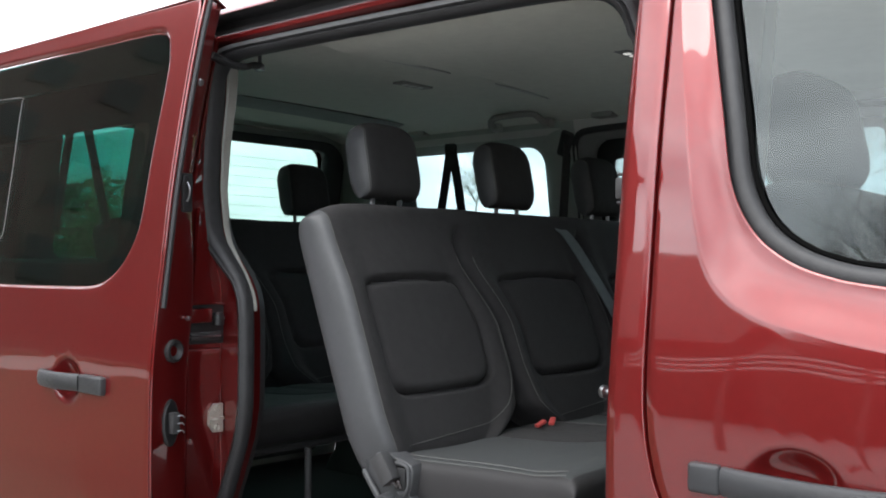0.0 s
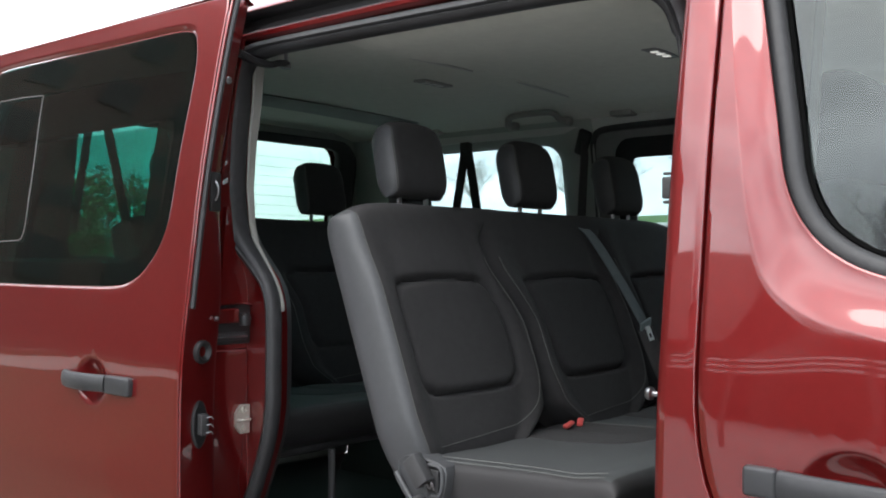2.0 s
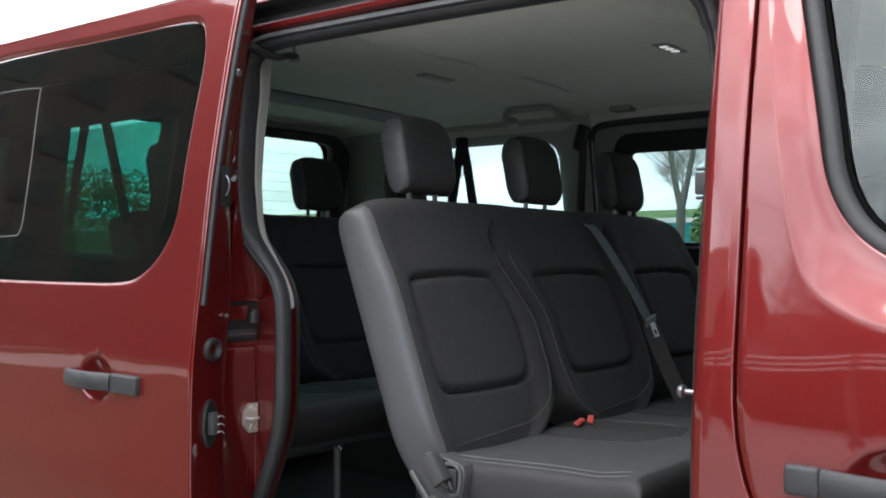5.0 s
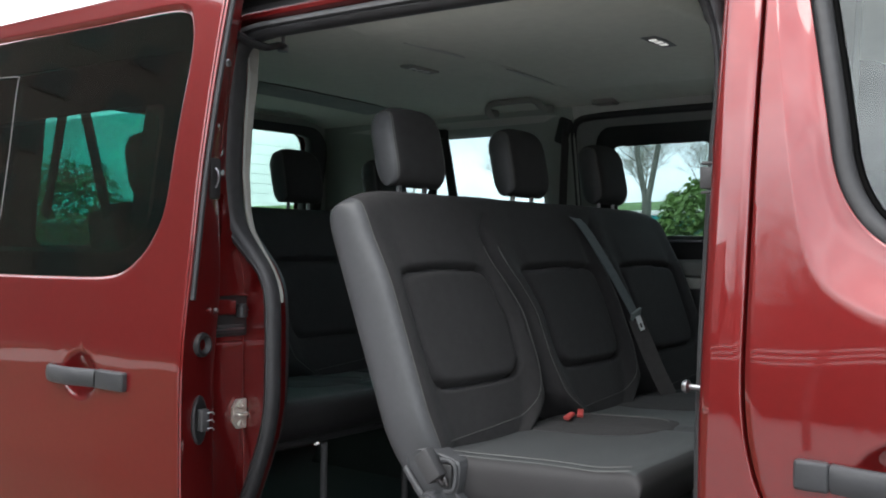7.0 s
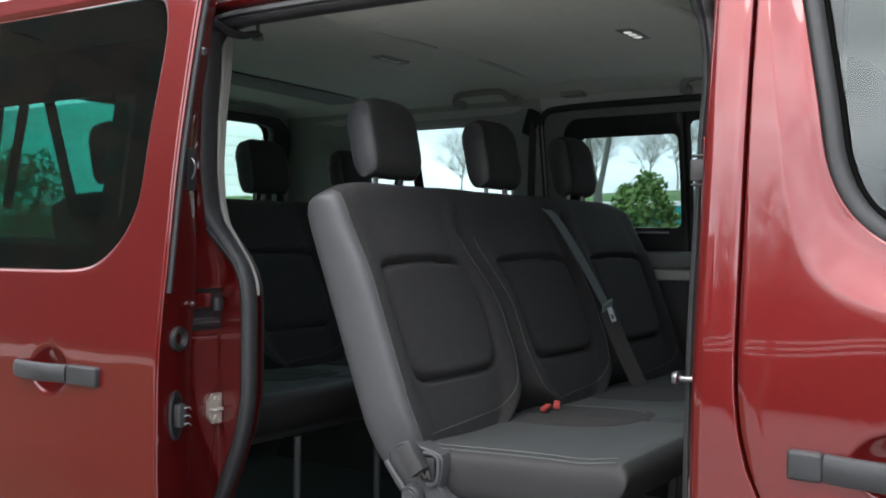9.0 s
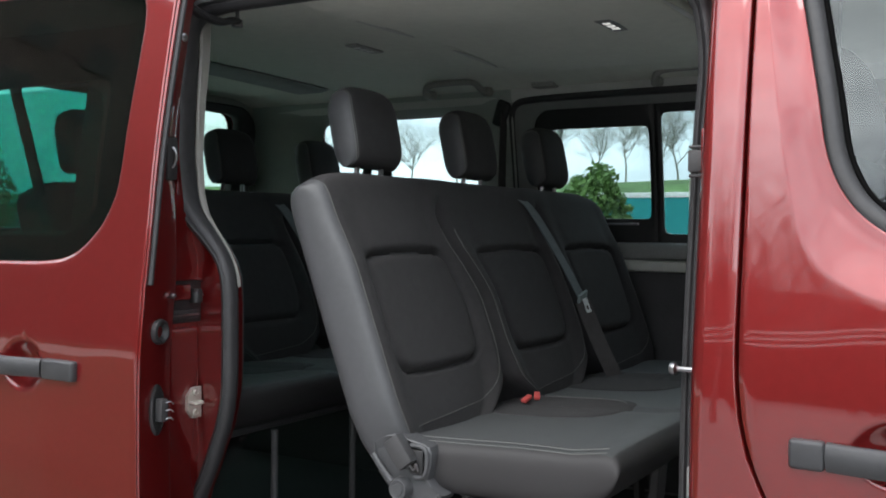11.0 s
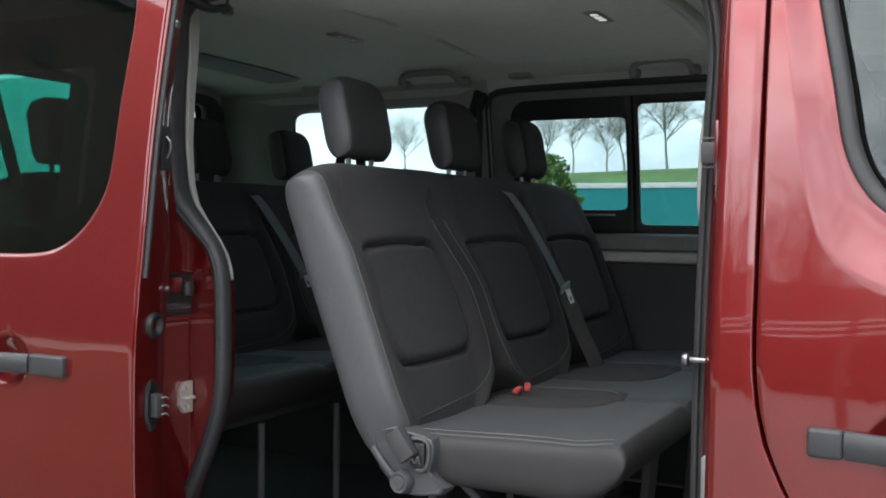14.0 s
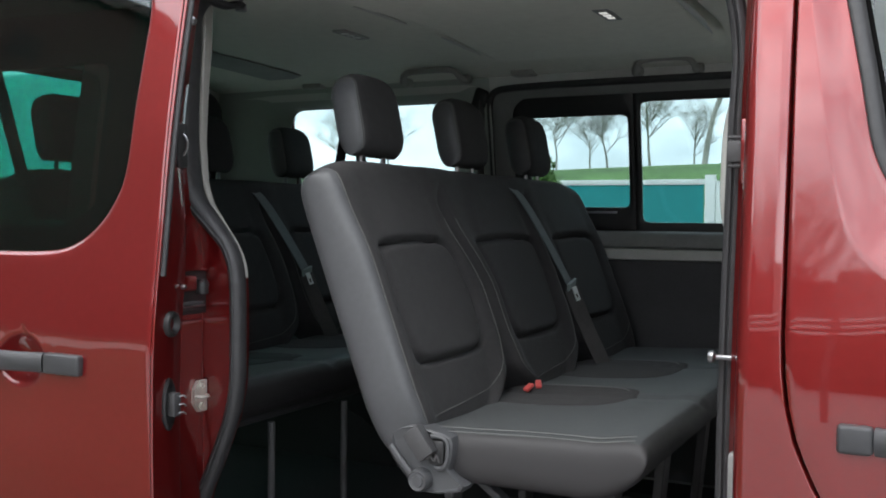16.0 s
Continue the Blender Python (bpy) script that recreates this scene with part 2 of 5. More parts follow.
def resample(pts, step=None, count=None, closed=False, smooth=True):
    """Points evenly along a smooth curve (Catmull-Rom) through pts."""
    p = [Vector(q) for q in pts]
    n = len(p)
    dense = []
    segs = n if closed else n - 1
    for i in range(segs):
        if closed:
            a, b, c, d = p[(i - 1) % n], p[i], p[(i + 1) % n], p[(i + 2) % n]
        else:
            a, b, c, d = p[max(i - 1, 0)], p[i], p[i + 1], p[min(i + 2, n - 1)]
        for k in range(12):
            t = k / 12
            if smooth:
                dense.append(0.5 * ((2 * b) + (c - a) * t + (2 * a - 5 * b + 4 * c - d) * t * t + (3 * b - a - 3 * c + d) * t ** 3))
            else:
                dense.append(b.lerp(c, t))
    dense.append(p[0].copy() if closed else p[-1].copy())
    run = [0.0]
    for a, b in zip(dense, dense[1:]):
        run.append(run[-1] + (b - a).length)
    count = count or max(2, int(run[-1] / step) + 1)
    out, j = [], 0
    for k in range(count):
        s = run[-1] * k / (count if closed else count - 1)
        while j < len(run) - 2 and run[j + 1] < s:
            j += 1
        f = 0 if run[j + 1] == run[j] else (s - run[j]) / (run[j + 1] - run[j])
        out.append(dense[j].lerp(dense[j + 1], f))
    return out


def sweep_bm(path, section, up=(0, 0, 1), closed=False, bm=None, scale=None, caps=True):
    """A section (list of (a, b) across and up) swept along path."""
    bm = bm or bmesh.new()
    n = len(path)
    rows = []
    for i, p in enumerate(path):
        a = path[(i - 1) % n] if closed or i else path[0]
        b = path[(i + 1) % n] if closed or i < n - 1 else path[-1]
        d = (b - a).normalized()
        s = d.cross(Vector(up))
        s = s.normalized() if s.length > 1e-4 else Vector((1, 0, 0))
        u = s.cross(d)
        k = scale[i] if scale else 1
        rows.append([p + s * (x * k) + u * (y * k) for x, y in section])
    grid_bm(rows, closed, True, bm)
    if caps and not closed:
        bm.verts.ensure_lookup_table()
        m = len(section)
        base = len(bm.verts) - n * m
        for start in (base, base + (n - 1) * m):
            try:
                bm.faces.new([bm.verts[start + k] for k in range(m)])
            except ValueError:
                pass
    return bm


def circle(r, n=10, sx=1.0, sy=1.0):
    return [(r * sx * math.cos(2 * math.pi * k / n), r * sy * math.sin(2 * math.pi * k / n)) for k in range(n)]


def oblong(w, h, c=0.3):
    w, h = w / 2, h / 2
    k = min(w, h) * c
    return [(w, -h + k), (w, h - k), (w - k, h), (-w + k, h), (-w, h - k), (-w, -h + k), (-w + k, -h), (w - k, -h)]


def lathe_bm(profile, axis_from, axis_dir, n=24, bm=None):
    """profile: (radius, along) pairs turned round an axis."""
    d = Vector(axis_dir).normalized()
    q = d.to_track_quat("Z", "Y")
    rows = []
    for k in range(n):
        a = 2 * math.pi * k / n
        rows.append([Vector(axis_from) + q @ Vector((r * math.cos(a), r * math.sin(a), t)) for r, t in profile])
    return grid_bm(rows, True, False, bm)


# ---- the van's side ----
PROFILE_Z = (0.25, 0.45, 0.6, 0.75, 0.9, 1.1, 1.2, 1.3, 1.49, 1.63, 1.77, 1.88, 1.93)
PROFILE_Y = (0.085, 0.06, 0.035, 0.02, 0.013, 0.013, 0.021, 0.033, 0.055, 0.078, 0.104, 0.128, 0.145)
_dz = np.linspace(0.2, 1.98, 400)
_dy = np.interp(_dz, PROFILE_Z, PROFILE_Y)
_dy = np.convolve(np.pad(_dy, 12, mode="edge"), np.ones(25) / 25, mode="valid")


def side(z, out=0.02):
    """The y of the right outer skin at a height; out: metres outwards of the middle surface."""
    return float(np.interp(z, _dz, _dy)) - out


def polar(loop, centre, n):
    """Points where n rays from centre meet a closed polygon in the x-z plane."""
    out = []
    m = len(loop)
    for k in range(n):
        a = 2 * math.pi * k / n
        dx, dz = math.cos(a), math.sin(a)
        best = None
        for i in range(m):
            (x0, z0), (x1, z1) = loop[i], loop[(i + 1) % m]
            ex, ez = x1 - x0, z1 - z0
            det = ex * dz - ez * dx
            if abs(det) < 1e-12:
                continue
            px, pz = x0 - centre[0], z0 - centre[1]
            t = (ex * pz - ez * px) / det
            s = (dx * pz - dz * px) / det
            if t > 0 and -1e-9 <= s <= 1 + 1e-9 and (best is None or t < best):
                best = t
        out.append((centre[0] + dx * best, centre[1] + dz * best))
    return out


def rounded(x0, x1, z0, z1, r, n=6):
    pts = []
    for cx, cz, a0 in ((x1 - r, z0 + r, -90), (x1 - r, z1 - r, 0), (x0 + r, z1 - r, 90), (x0 + r, z0 + r, 180)):
        for k in range(n + 1):
            a = radians(a0 + 90 * k / n)
            pts.append((cx + r * math.cos(a), cz + r * math.sin(a)))
    return pts


def curve2(pts, n=160):
    """A smooth closed loop through 2D points."""
    return [(p.x, p.y) for p in resample([(x, z, 0) for x, z in pts], count=n, closed=True)]


def ring_panel(loops, yfun, centre, n=200, bm=None):
    """A skin between nested loops in x-z; loops: (loop, rings up to the next); yfun(x, z, band, v)."""
    rows = []
    pol = [polar(lp, centre, n) for lp, _ in loops]
    for b in range(len(pol) - 1):
        steps = loops[b][1]
        for k in range(steps + (1 if b == len(pol) - 2 else 0)):
            v = k / steps
            row = []
            for (xa, za), (xb, zb) in zip(pol[b], pol[b + 1]):
                x, z = xa + (xb - xa) * v, za + (zb - za) * v
                row.append((x, yfun(x, z, b, v), z))
            rows.append(row)
    return grid_bm(rows, False, True, bm)


def fill_panel(loop, yfun, centre, n=120, rings=8):
    """A pane or plate inside one loop."""
    p = polar(loop, centre, n)
    bm = bmesh.new()
    rows = []
    for k in range(rings):
        v = 1 - k / rings
        rows.append([(centre[0] + (x - centre[0]) * v, yfun(centre[0] + (x - centre[0]) * v, centre[1] + (z - centre[1]) * v), centre[1] + (z - centre[1]) * v) for x, z in p])
    grid_bm(rows, False, True, bm)
    bm.verts.ensure_lookup_table()
    last = [bm.verts[(rings - 1) * n + k] for k in range(n)]
    c = bm.verts.new((centre[0], yfun(*centre), centre[1]))
    for k in range(n):
        bm.faces.new((last[k], last[(k + 1) % n], c))
    return bm


van = thing("van", (CX, CY, 0.0), "dark red passenger van with its sliding side door open", "van")


def left(z, inn=0.0):
    """The y of the left skin, mirrored; inn: metres inwards of it."""
    return 2 * CY - side(z) - inn


# roof, with the door rail's channel folded into its right edge
def roof_z(x):
    return 0.0 if x < 0.3 else -0.30 * (x - 0.3) ** 2


ROOF_HALF = ((0.0, 0.085), (0.30, 0.078), (0.52, 0.060), (0.64, 0.040), (0.71, 0.018), (0.745, 0.0), (0.757, -0.014))
rows = []
for k in range(41):
    x = -2.5 + k * 3.2 / 40
    prof = [(CY - a, 1.90 + b) for a, b in ROOF_HALF]
    full = [(2 * CY - y, z) for y, z in prof[::-1]] + prof[1:]
    rows.append([(x, y, z + roof_z(x)) for y, z in full])
part("roof", grid_bm(rows), PAINT, van, thick=0.004)

rail = [(0.118, 1.886), (0.128, 1.880), (0.150, 1.876), (0.158, 1.866), (0.156, 1.848), (0.145, 1.840), (0.112, 1.836)]
part("door_rail", grid_bm([[(x, y, z) for y, z in rail] for x in np.linspace(-2.4, -0.08, 30)]), BLACK, van, "black sliding-door guide channel", thick=0.004)
lip = [(0.112, 1.835), (0.106, 1.830), (0.107, 1.824), (0.114, 1.819), (0.130, 1.815), (0.165, 1.814), (0.205, 1.820)]
part("door_header", grid_bm([[(x, y, z) for y, z in lip] for x in np.linspace(-1.30, -0.08, 30)]), PAINT, van, thick=0.004)

# right rear jamb of the door opening
SEAL_Z = (0.35, 0.6, 0.72, 0.80, 0.85, 0.95, 1.02, 1.10, 1.20, 1.245, 1.27, 1.30, 1.345, 1.38, 1.42, 1.50, 1.60, 1.70, 1.76)
SEAL_X = (-1.262, -1.245, -1.221, -1.192, -1.166, -1.122, -1.106, -1.103, -1.104, -1.108, -1.115, -1.130, -1.168, -1.196, -1.211, -1.215, -1.218, -1.226, -1.232)
SEAL_Y = (0.165, 0.150, 0.140, 0.133, 0.130, 0.126, 0.125, 0.124, 0.124, 0.124, 0.124, 0.122, 0.116, 0.110, 0.105, 0.099, 0.104, 0.120, 0.126)


def seal_x(z):
    return float(np.interp(z, SEAL_Z, SEAL_X))


def seal_y(z):
    return float(np.interp(z, SEAL_Z, SEAL_Y))


def seal_size(z):
    """The seal is broader above the waist."""
    return 1.0 + 0.55 * min(max((z - 1.30) / 0.12, 0), 1)


rows = []
for z in np.linspace(0.35, 1.835, 90):
    s, sx, yc = side(z), seal_x(z), seal_y(z)
    t = min(max((z - 1.28) / 0.12, 0), 1)
    t = t * t * (3 - 2 * t)
    yf = max(yc - 0.004 - 0.024 * t, s + 0.012)
    hx = sx - 0.010 + 0.002 * t
    jx = min(-1.196, sx + 0.014) if t > 0.9 else -1.196
    rows.append([(-1.46, s + 0.006, z), (-1.205, s + 0.006, z), (-1.192, s + 0.012, z), (-1.186 - 0.006 * t, s + 0.022 - 0.012 * t, z), (jx, yf, z), (jx + 0.003 * (1 - t), yf + 0.004, z), (hx - 0.004, yf + 0.005, z), (hx, yf + 0.007, z), (hx + 0.002, yf + 0.014, z), (sx - 0.012, yc + 0.046, z)])
part("c_pillar", grid_bm(rows), PAINT, van, "dark red painted rear door jamb", thick=0.003, smooth=50)
# raised panel of the jamb above the runner recess
rows = []
for z in np.linspace(1.249, 1.455, 16):
    s, t = side(z), (z - 1.249) / 0.206
    e = s + 0.030 + (0.098 - s - 0.030) * (1 - t)
    x = -1.172 - 0.012 * t
    rows.append([(x - 0.006, s + 0.024, z), (x, s + 0.027, z), (x - 0.001, e - 0.004, z), (x - 0.006, e, z), (x - 0.016, e + 0.001, z)])
part("jamb_panel", grid_bm(rows), PAINT, van, "red raised upper jamb panel", thick=0.002, smooth=40)
# raised lower plate of the jamb
rows = []
for z in (*np.linspace(0.40, 1.144, 38), 1.149, 1.153):
    s = side(z)
    e = 0.124 - 0.016 * math.exp(-((z - 0.86) / 0.06) ** 2) + 0.008 * math.exp(-((z - 1.08) / 0.05) ** 2)
    r = 0.0045 if z < 1.146 else (0.001 if z < 1.151 else -0.008)
    q = lambda d: -1.186 - 0.010 * (d - 0.03) / 0.098
    rows.append([(q(0.032), s + 0.032, z), (q(0.036) + r, s + 0.036, z), (q(e - 0.006) + r, s + e - 0.006, z), (q(e - 0.002) + r * 0.7, s + e - 0.002, z), (q(e), s + e, z)])
part("jamb_plate", grid_bm(rows), PAINT, van, "red raised lower jamb plate", thick=0.002, smooth=50)

# b pillar, outer face and jamb
GAP_Z = (0.30, 0.45, 0.6, 0.7, 0.8, 0.9, 0.96, 1.0, 1.05, 1.10, 1.15, 1.2, 1.9)
GAP_X = (0.19, 0.18, 0.16, 0.13, 0.085, 0.03, -0.008, -0.030, -0.052, -0.064, -0.070, -0.072, -0.072)


def gap_x(z):
    return float(np.interp(z, GAP_Z, GAP_X))


rows = []
for z in np.linspace(0.30, 1.895, 90):
    s = side(z)
    g = gap_x(z) - 0.004
    rows.append([(g + 0.003, s + 0.03, z), (g + 0.001, s + 0.006, z), (g, s + 0.0015, z), (g - 0.0015, s, z), (g * 0.75 - 0.032, s, z), (g * 0.5 - 0.064, s, z), (g * 0.25 - 0.097, s, z), (-0.116, s, z), (-0.122, s + 0.001, z), (-0.1275, s + 0.0035, z), (-0.1315, s + 0.008, z), (-0.1345, s + 0.015, z), (-0.136, s + 0.025, z),
                 (-0.136, s + 0.05, z), (-0.142, s + 0.062, z), (-0.150, s + 0.066, z), (-0.152, s + 0.14, z)])
part("b_pillar", grid_bm(rows), PAINT, van, thick=0.003, smooth=70)
rows = []
for z in np.linspace(0.53, 1.84, 50):
    s = side(z)
    f = math.exp(-((z - 1.44) / 0.115) ** 4)
    rows.append([(-0.156, s + 0.115, z), (-0.170 - 0.002 * f, s + 0.122, z), (-0.174 - 0.010 * f, s + 0.135, z), (-0.175 - 0.020 * f, s + 0.16, z), (-0.170 - 0.022 * f, s + 0.19, z), (-0.13, s + 0.20, z), (-0.06, s + 0.19, z)])
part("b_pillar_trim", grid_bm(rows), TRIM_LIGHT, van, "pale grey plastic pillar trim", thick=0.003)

rows = [[(-0.06, side(z) + 0.185, z), (-0.01, side(z) + 0.175, z), (0.018, side(z) + 0.15, z), (0.022, side(z) + 0.10, z)] for z in np.linspace(0.6, 1.83, 20)]
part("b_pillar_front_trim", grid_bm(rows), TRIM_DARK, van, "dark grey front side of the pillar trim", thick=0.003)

# rubber seal round the door opening
up_pts = [(seal_x(z), seal_y(z), z) for z in (0.42, 0.6, 0.72, 0.80, 0.85, 0.95, 1.02, 1.10, 1.20, 1.245, 1.27, 1.30, 1.345, 1.38, 1.42, 1.50, 1.60, 1.68)]
up_pts += [(-1.228, 0.122, 1.738), (-1.222, 0.124, 1.764), (-1.204, 0.127, 1.785), (-1.175, 0.129, 1.796), (-1.12, 0.130, 1.801), (-1.0, 0.130, 1.801), (-0.8, 0.130, 1.799), (-0.6, 0.131, 1.796), (-0.35, 0.133, 1.791), (-0.25, 0.137, 1.782), (-0.20, 0.150, 1.760), (-0.18, 0.168, 1.715)]
up_pts += [(-0.164, side(z) + 0.108, z) for z in (1.62, 1.5, 1.35, 1.2, 1.0, 0.8, 0.6, 0.42)]
seal_path = resample(up_pts, step=0.012)
part("door_seal", sweep_bm(seal_path, [(0.72 * p, 0.80 * q) for p, q in ((0.014, -0.019), (0.018, -0.010), (0.018, 0.012), (0.014, 0.018), (0.006, 0.020), (0.004, 0.012), (0.0, 0.012), (-0.003, 0.020), (-0.012, 0.018), (-0.018, 0.010), (-0.018, -0.010), (-0.012, -0.019), (-0.004, -0.022), (-0.001, -0.016), (0.004, -0.022))], up=(0, 1, 0.05), scale=[1.0 if p.x > -0.3 and p.z < 1.7 else (seal_size(p.z) if p.z < 1.70 else seal_size(p.z) - 0.25 * min(max((p.x + 1.22) / 0.1, 0), 1)) for p in seal_path]), RUBBER, van, "black rubber door seal", smooth=60)
rows = []
for z in np.linspace(1.232, 1.80, 40):
    w, k = 0.0165 * seal_size(z), min(max((z - 1.34) / 0.4, 0), 1.1)
    sx, yc = seal_x(z), seal_y(z)
    fx = sx + 0.006 + 0.010 * (seal_size(z) - 1) / 0.55
    rows.append([(fx - 0.004, yc + w, z), (fx, yc + w + 0.003, z), (fx - 0.004 * k, yc + w + 0.009 + 0.020 * k, z), (fx - 0.008 - 0.010 * k, yc + w + 0.012 + 0.022 * k, z), (sx - 0.020 - 0.010 * k, yc + w + 0.012 + 0.022 * k, z)])
part("pillar_trim_edge", grid_bm(rows), TRIM_WARM, van, "pale grey trim edge beside the door seal", thick=0.002, smooth=60)
rows = [[(seal_x(z) - 0.012, seal_y(z) + 0.028, z), (seal_x(z) - 0.020, seal_y(z) + 0.05, z), (seal_x(z) - 0.045, seal_y(z) + 0.085, z), (-1.42, side(z) + 0.14, z)] for z in np.linspace(0.53, 1.80, 40)]
part("c_pillar_trim", grid_bm(rows), TRIM_DARK, van, "dark grey inner pillar trim", thick=0.004)

# right quarter panel with its window
QWIN = rounded(-2.30, -1.372, 1.33, 1.66, 0.03)
QOUT = [(-1.19, 0.42), (-1.19, 1.80), (-1.21, 1.885), (-2.52, 1.885), (-2.52, 0.42)]
part("quarter_panel", ring_panel([(QOUT, 8), (QWIN, 1)], lambda x, z, b, v: side(z), (-1.85, 1.45)), PAINT, van, thick=0.004)
qg = part("quarter_window", fill_panel(rounded(-2.31, -1.40, 1.32, 1.65, 0.05), lambda x, z: side(z) + 0.006, (-1.85, 1.45), 80, 5), TINT, van, "dark tinted quarter window", thick=0.004)
part("quarter_window_border", ring_panel([(rounded(-2.42, -1.262, 1.22, 1.83, 0.08), 4), (QWIN, 1)], lambda x, z, b, v: side(z) - 0.0055, (-1.85, 1.45)), ENAMEL, van, "black printed border of the quarter window", thick=0.003)
part("quarter_trim", ring_panel([([(-1.30, 0.53), (-1.30, 1.83), (-2.46, 1.83), (-2.46, 0.53)], 8), (rounded(-2.30, -1.40, 1.34, 1.70, 0.04), 1)], lambda x, z, b, v: side(z) + 0.07, (-1.85, 1.45)), TRIM_DARK, van, "dark grey inner side trim", thick=0.006)

# sill below the opening, and the body below floor height
for nm, f in (("sill", side), ("sill", left)):
    rows = [[(x, f(z), z) for z in np.linspace(0.26, 0.50, 8)] + [(x, f(0.5) + (0.10 if f is side else -0.10), 0.51)] for x in np.linspace(-2.45, 0.9, 24)]
    part(nm, grid_bm(rows), PAINT, van, thick=0.004)
part("cabin_floor", box_bm(-2.46, 1.0, 0.06, 1.69, 0.47, 0.53, 0.01), FLOOR_MAT, van, "black rubber cabin floor")

# left side: outer skin and inner trim round the two windows
LWIN = rounded(-1.17, -0.20, 1.31, 1.76, 0.05)
LQWIN = rounded(-2.09, -1.40, 1.36, 1.765, 0.06)
LQC, LC = (-1.75, 1.56), (-0.69, 1.53)
part("left_sliding_door", ring_panel([([(-1.30, 0.42), (-1.30, 1.885), (-0.07, 1.885), (-0.07, 0.42)], 6), (LWIN, 1)], lambda x, z, b, v: left(z), LC), PAINT, van, thick=0.004)
part("left_quarter_panel", ring_panel([([(-2.52, 0.42), (-2.52, 1.885), (-1.298, 1.885), (-1.298, 0.42)], 6), (LQWIN, 1)], lambda x, z, b, v: left(z), LQC), PAINT, van, thick=0.004)
part("left_door_trim", ring_panel([([(-1.24, 0.53), (-1.24, 1.83), (-0.0, 1.83), (-0.0, 0.53)], 6), (rounded(-1.165, -0.20, 1.31, 1.752, 0.06), 1)], lambda x, z, b, v: left(z, 0.06 if z > 1.25 else 0.075), LC), TRIM_MID, van, "grey door trim round the window", thick=0.006)
rows = [[(x, left(z, 0.082), z) for z in np.linspace(0.54, 1.232, 12)] for x in np.linspace(-1.225, -0.05, 12)]
part("left_door_panel", grid_bm(rows), TRIM_DARK, van, "dark grey lower door panel", thick=0.006)
part("left_quarter_trim", ring_panel([([(-2.46, 0.53), (-2.46, 1.83), (-1.235, 1.83), (-1.235, 0.53)], 6), (rounded(-2.09, -1.40, 1.37, 1.755, 0.07), 1)], lambda x, z, b, v: left(z, 0.07 - 0.05 * (v ** 3)), LQC), TRIM_REAR, van, "pale grey moulded quarter trim", thick=0.006)
rows = [[(x, left(z, 0.080 + 0.01 * min(1, (1.30 - z) / 0.03)), z) for z in (0.54, 0.8, 1.0, 1.2, 1.27, 1.30)] for x in np.linspace(-2.45, -1.245, 10)]
part("left_quarter_lower_trim", grid_bm(rows), TRIM_DARK, van, "dark lower quarter trim", thick=0.005)
for ya, yb in ((0.10, 0.36), (1.39, 1.65)):
    bm = bmesh.new()
    grid_bm([[(-1.85 + 0.40 * math.cos(a), y, 0.47 + 0.27 * math.sin(a)) for a in np.linspace(0, math.pi, 18)] for y in (ya, yb)], bm=bm)
    for y in (ya, yb):
        bm.faces.new([bm.verts.new((-1.85 + 0.40 * math.cos(a), y, 0.47 + 0.27 * math.sin(a))) for a in np.linspace(0, math.pi, 18)])
    part("wheel_arch", bm, FLOOR_MAT, van, "black carpeted wheel arch")
lq = part("left_quarter_window", fill_panel(rounded(-2.12, -1.37, 1.34, 1.78, 0.06), lambda x, z: left(z, 0.008), LQC, 80, 5), GREENISH, van, "lightly tinted quarter window", thick=0.004)
# black window frame with a fixed and a sliding pane
fr = ring_panel([(rounded(-1.19, -0.757, 1.29, 1.775, 0.012), 2), (rounded(-1.115, -0.778, 1.395, 1.69, 0.018), 1)], lambda x, z, b, v: left(z, 0.030), (-0.95, 1.54), 120)
frame_l = part("left_window_frame", fr, BLACK, van, "black window frame", thick=0.012)
fr = ring_panel([(rounded(-0.758, -0.18, 1.29, 1.775, 0.012), 2), (rounded(-0.738, -0.25, 1.347, 1.728, 0.018), 1)], lambda x, z, b, v: left(z, 0.030), (-0.5, 1.54), 120)
part("left_window_frame", fr, BLACK, van, "black window frame", thick=0.012)
for lp, c in ((rounded(-1.13, -0.77, 1.38, 1.705, 0.02), (-0.95, 1.54)), (rounded(-0.75, -0.24, 1.335, 1.74, 0.02), (-0.5, 1.54))):
    pn = part("left_window_pane", fill_panel(lp, lambda x, z: left(z, 0.02), c, 60, 4), GREENISH, van, "lightly tinted sliding pane", thick=0.004)
    pn.visible_shadow = False
part("window_latch", box_bm(-0.97, -0.82, left(1.385, 0.05), left(1.385, 0.03), 1.375, 1.382, 0.002), CHROME, van, "thin bright window catch")
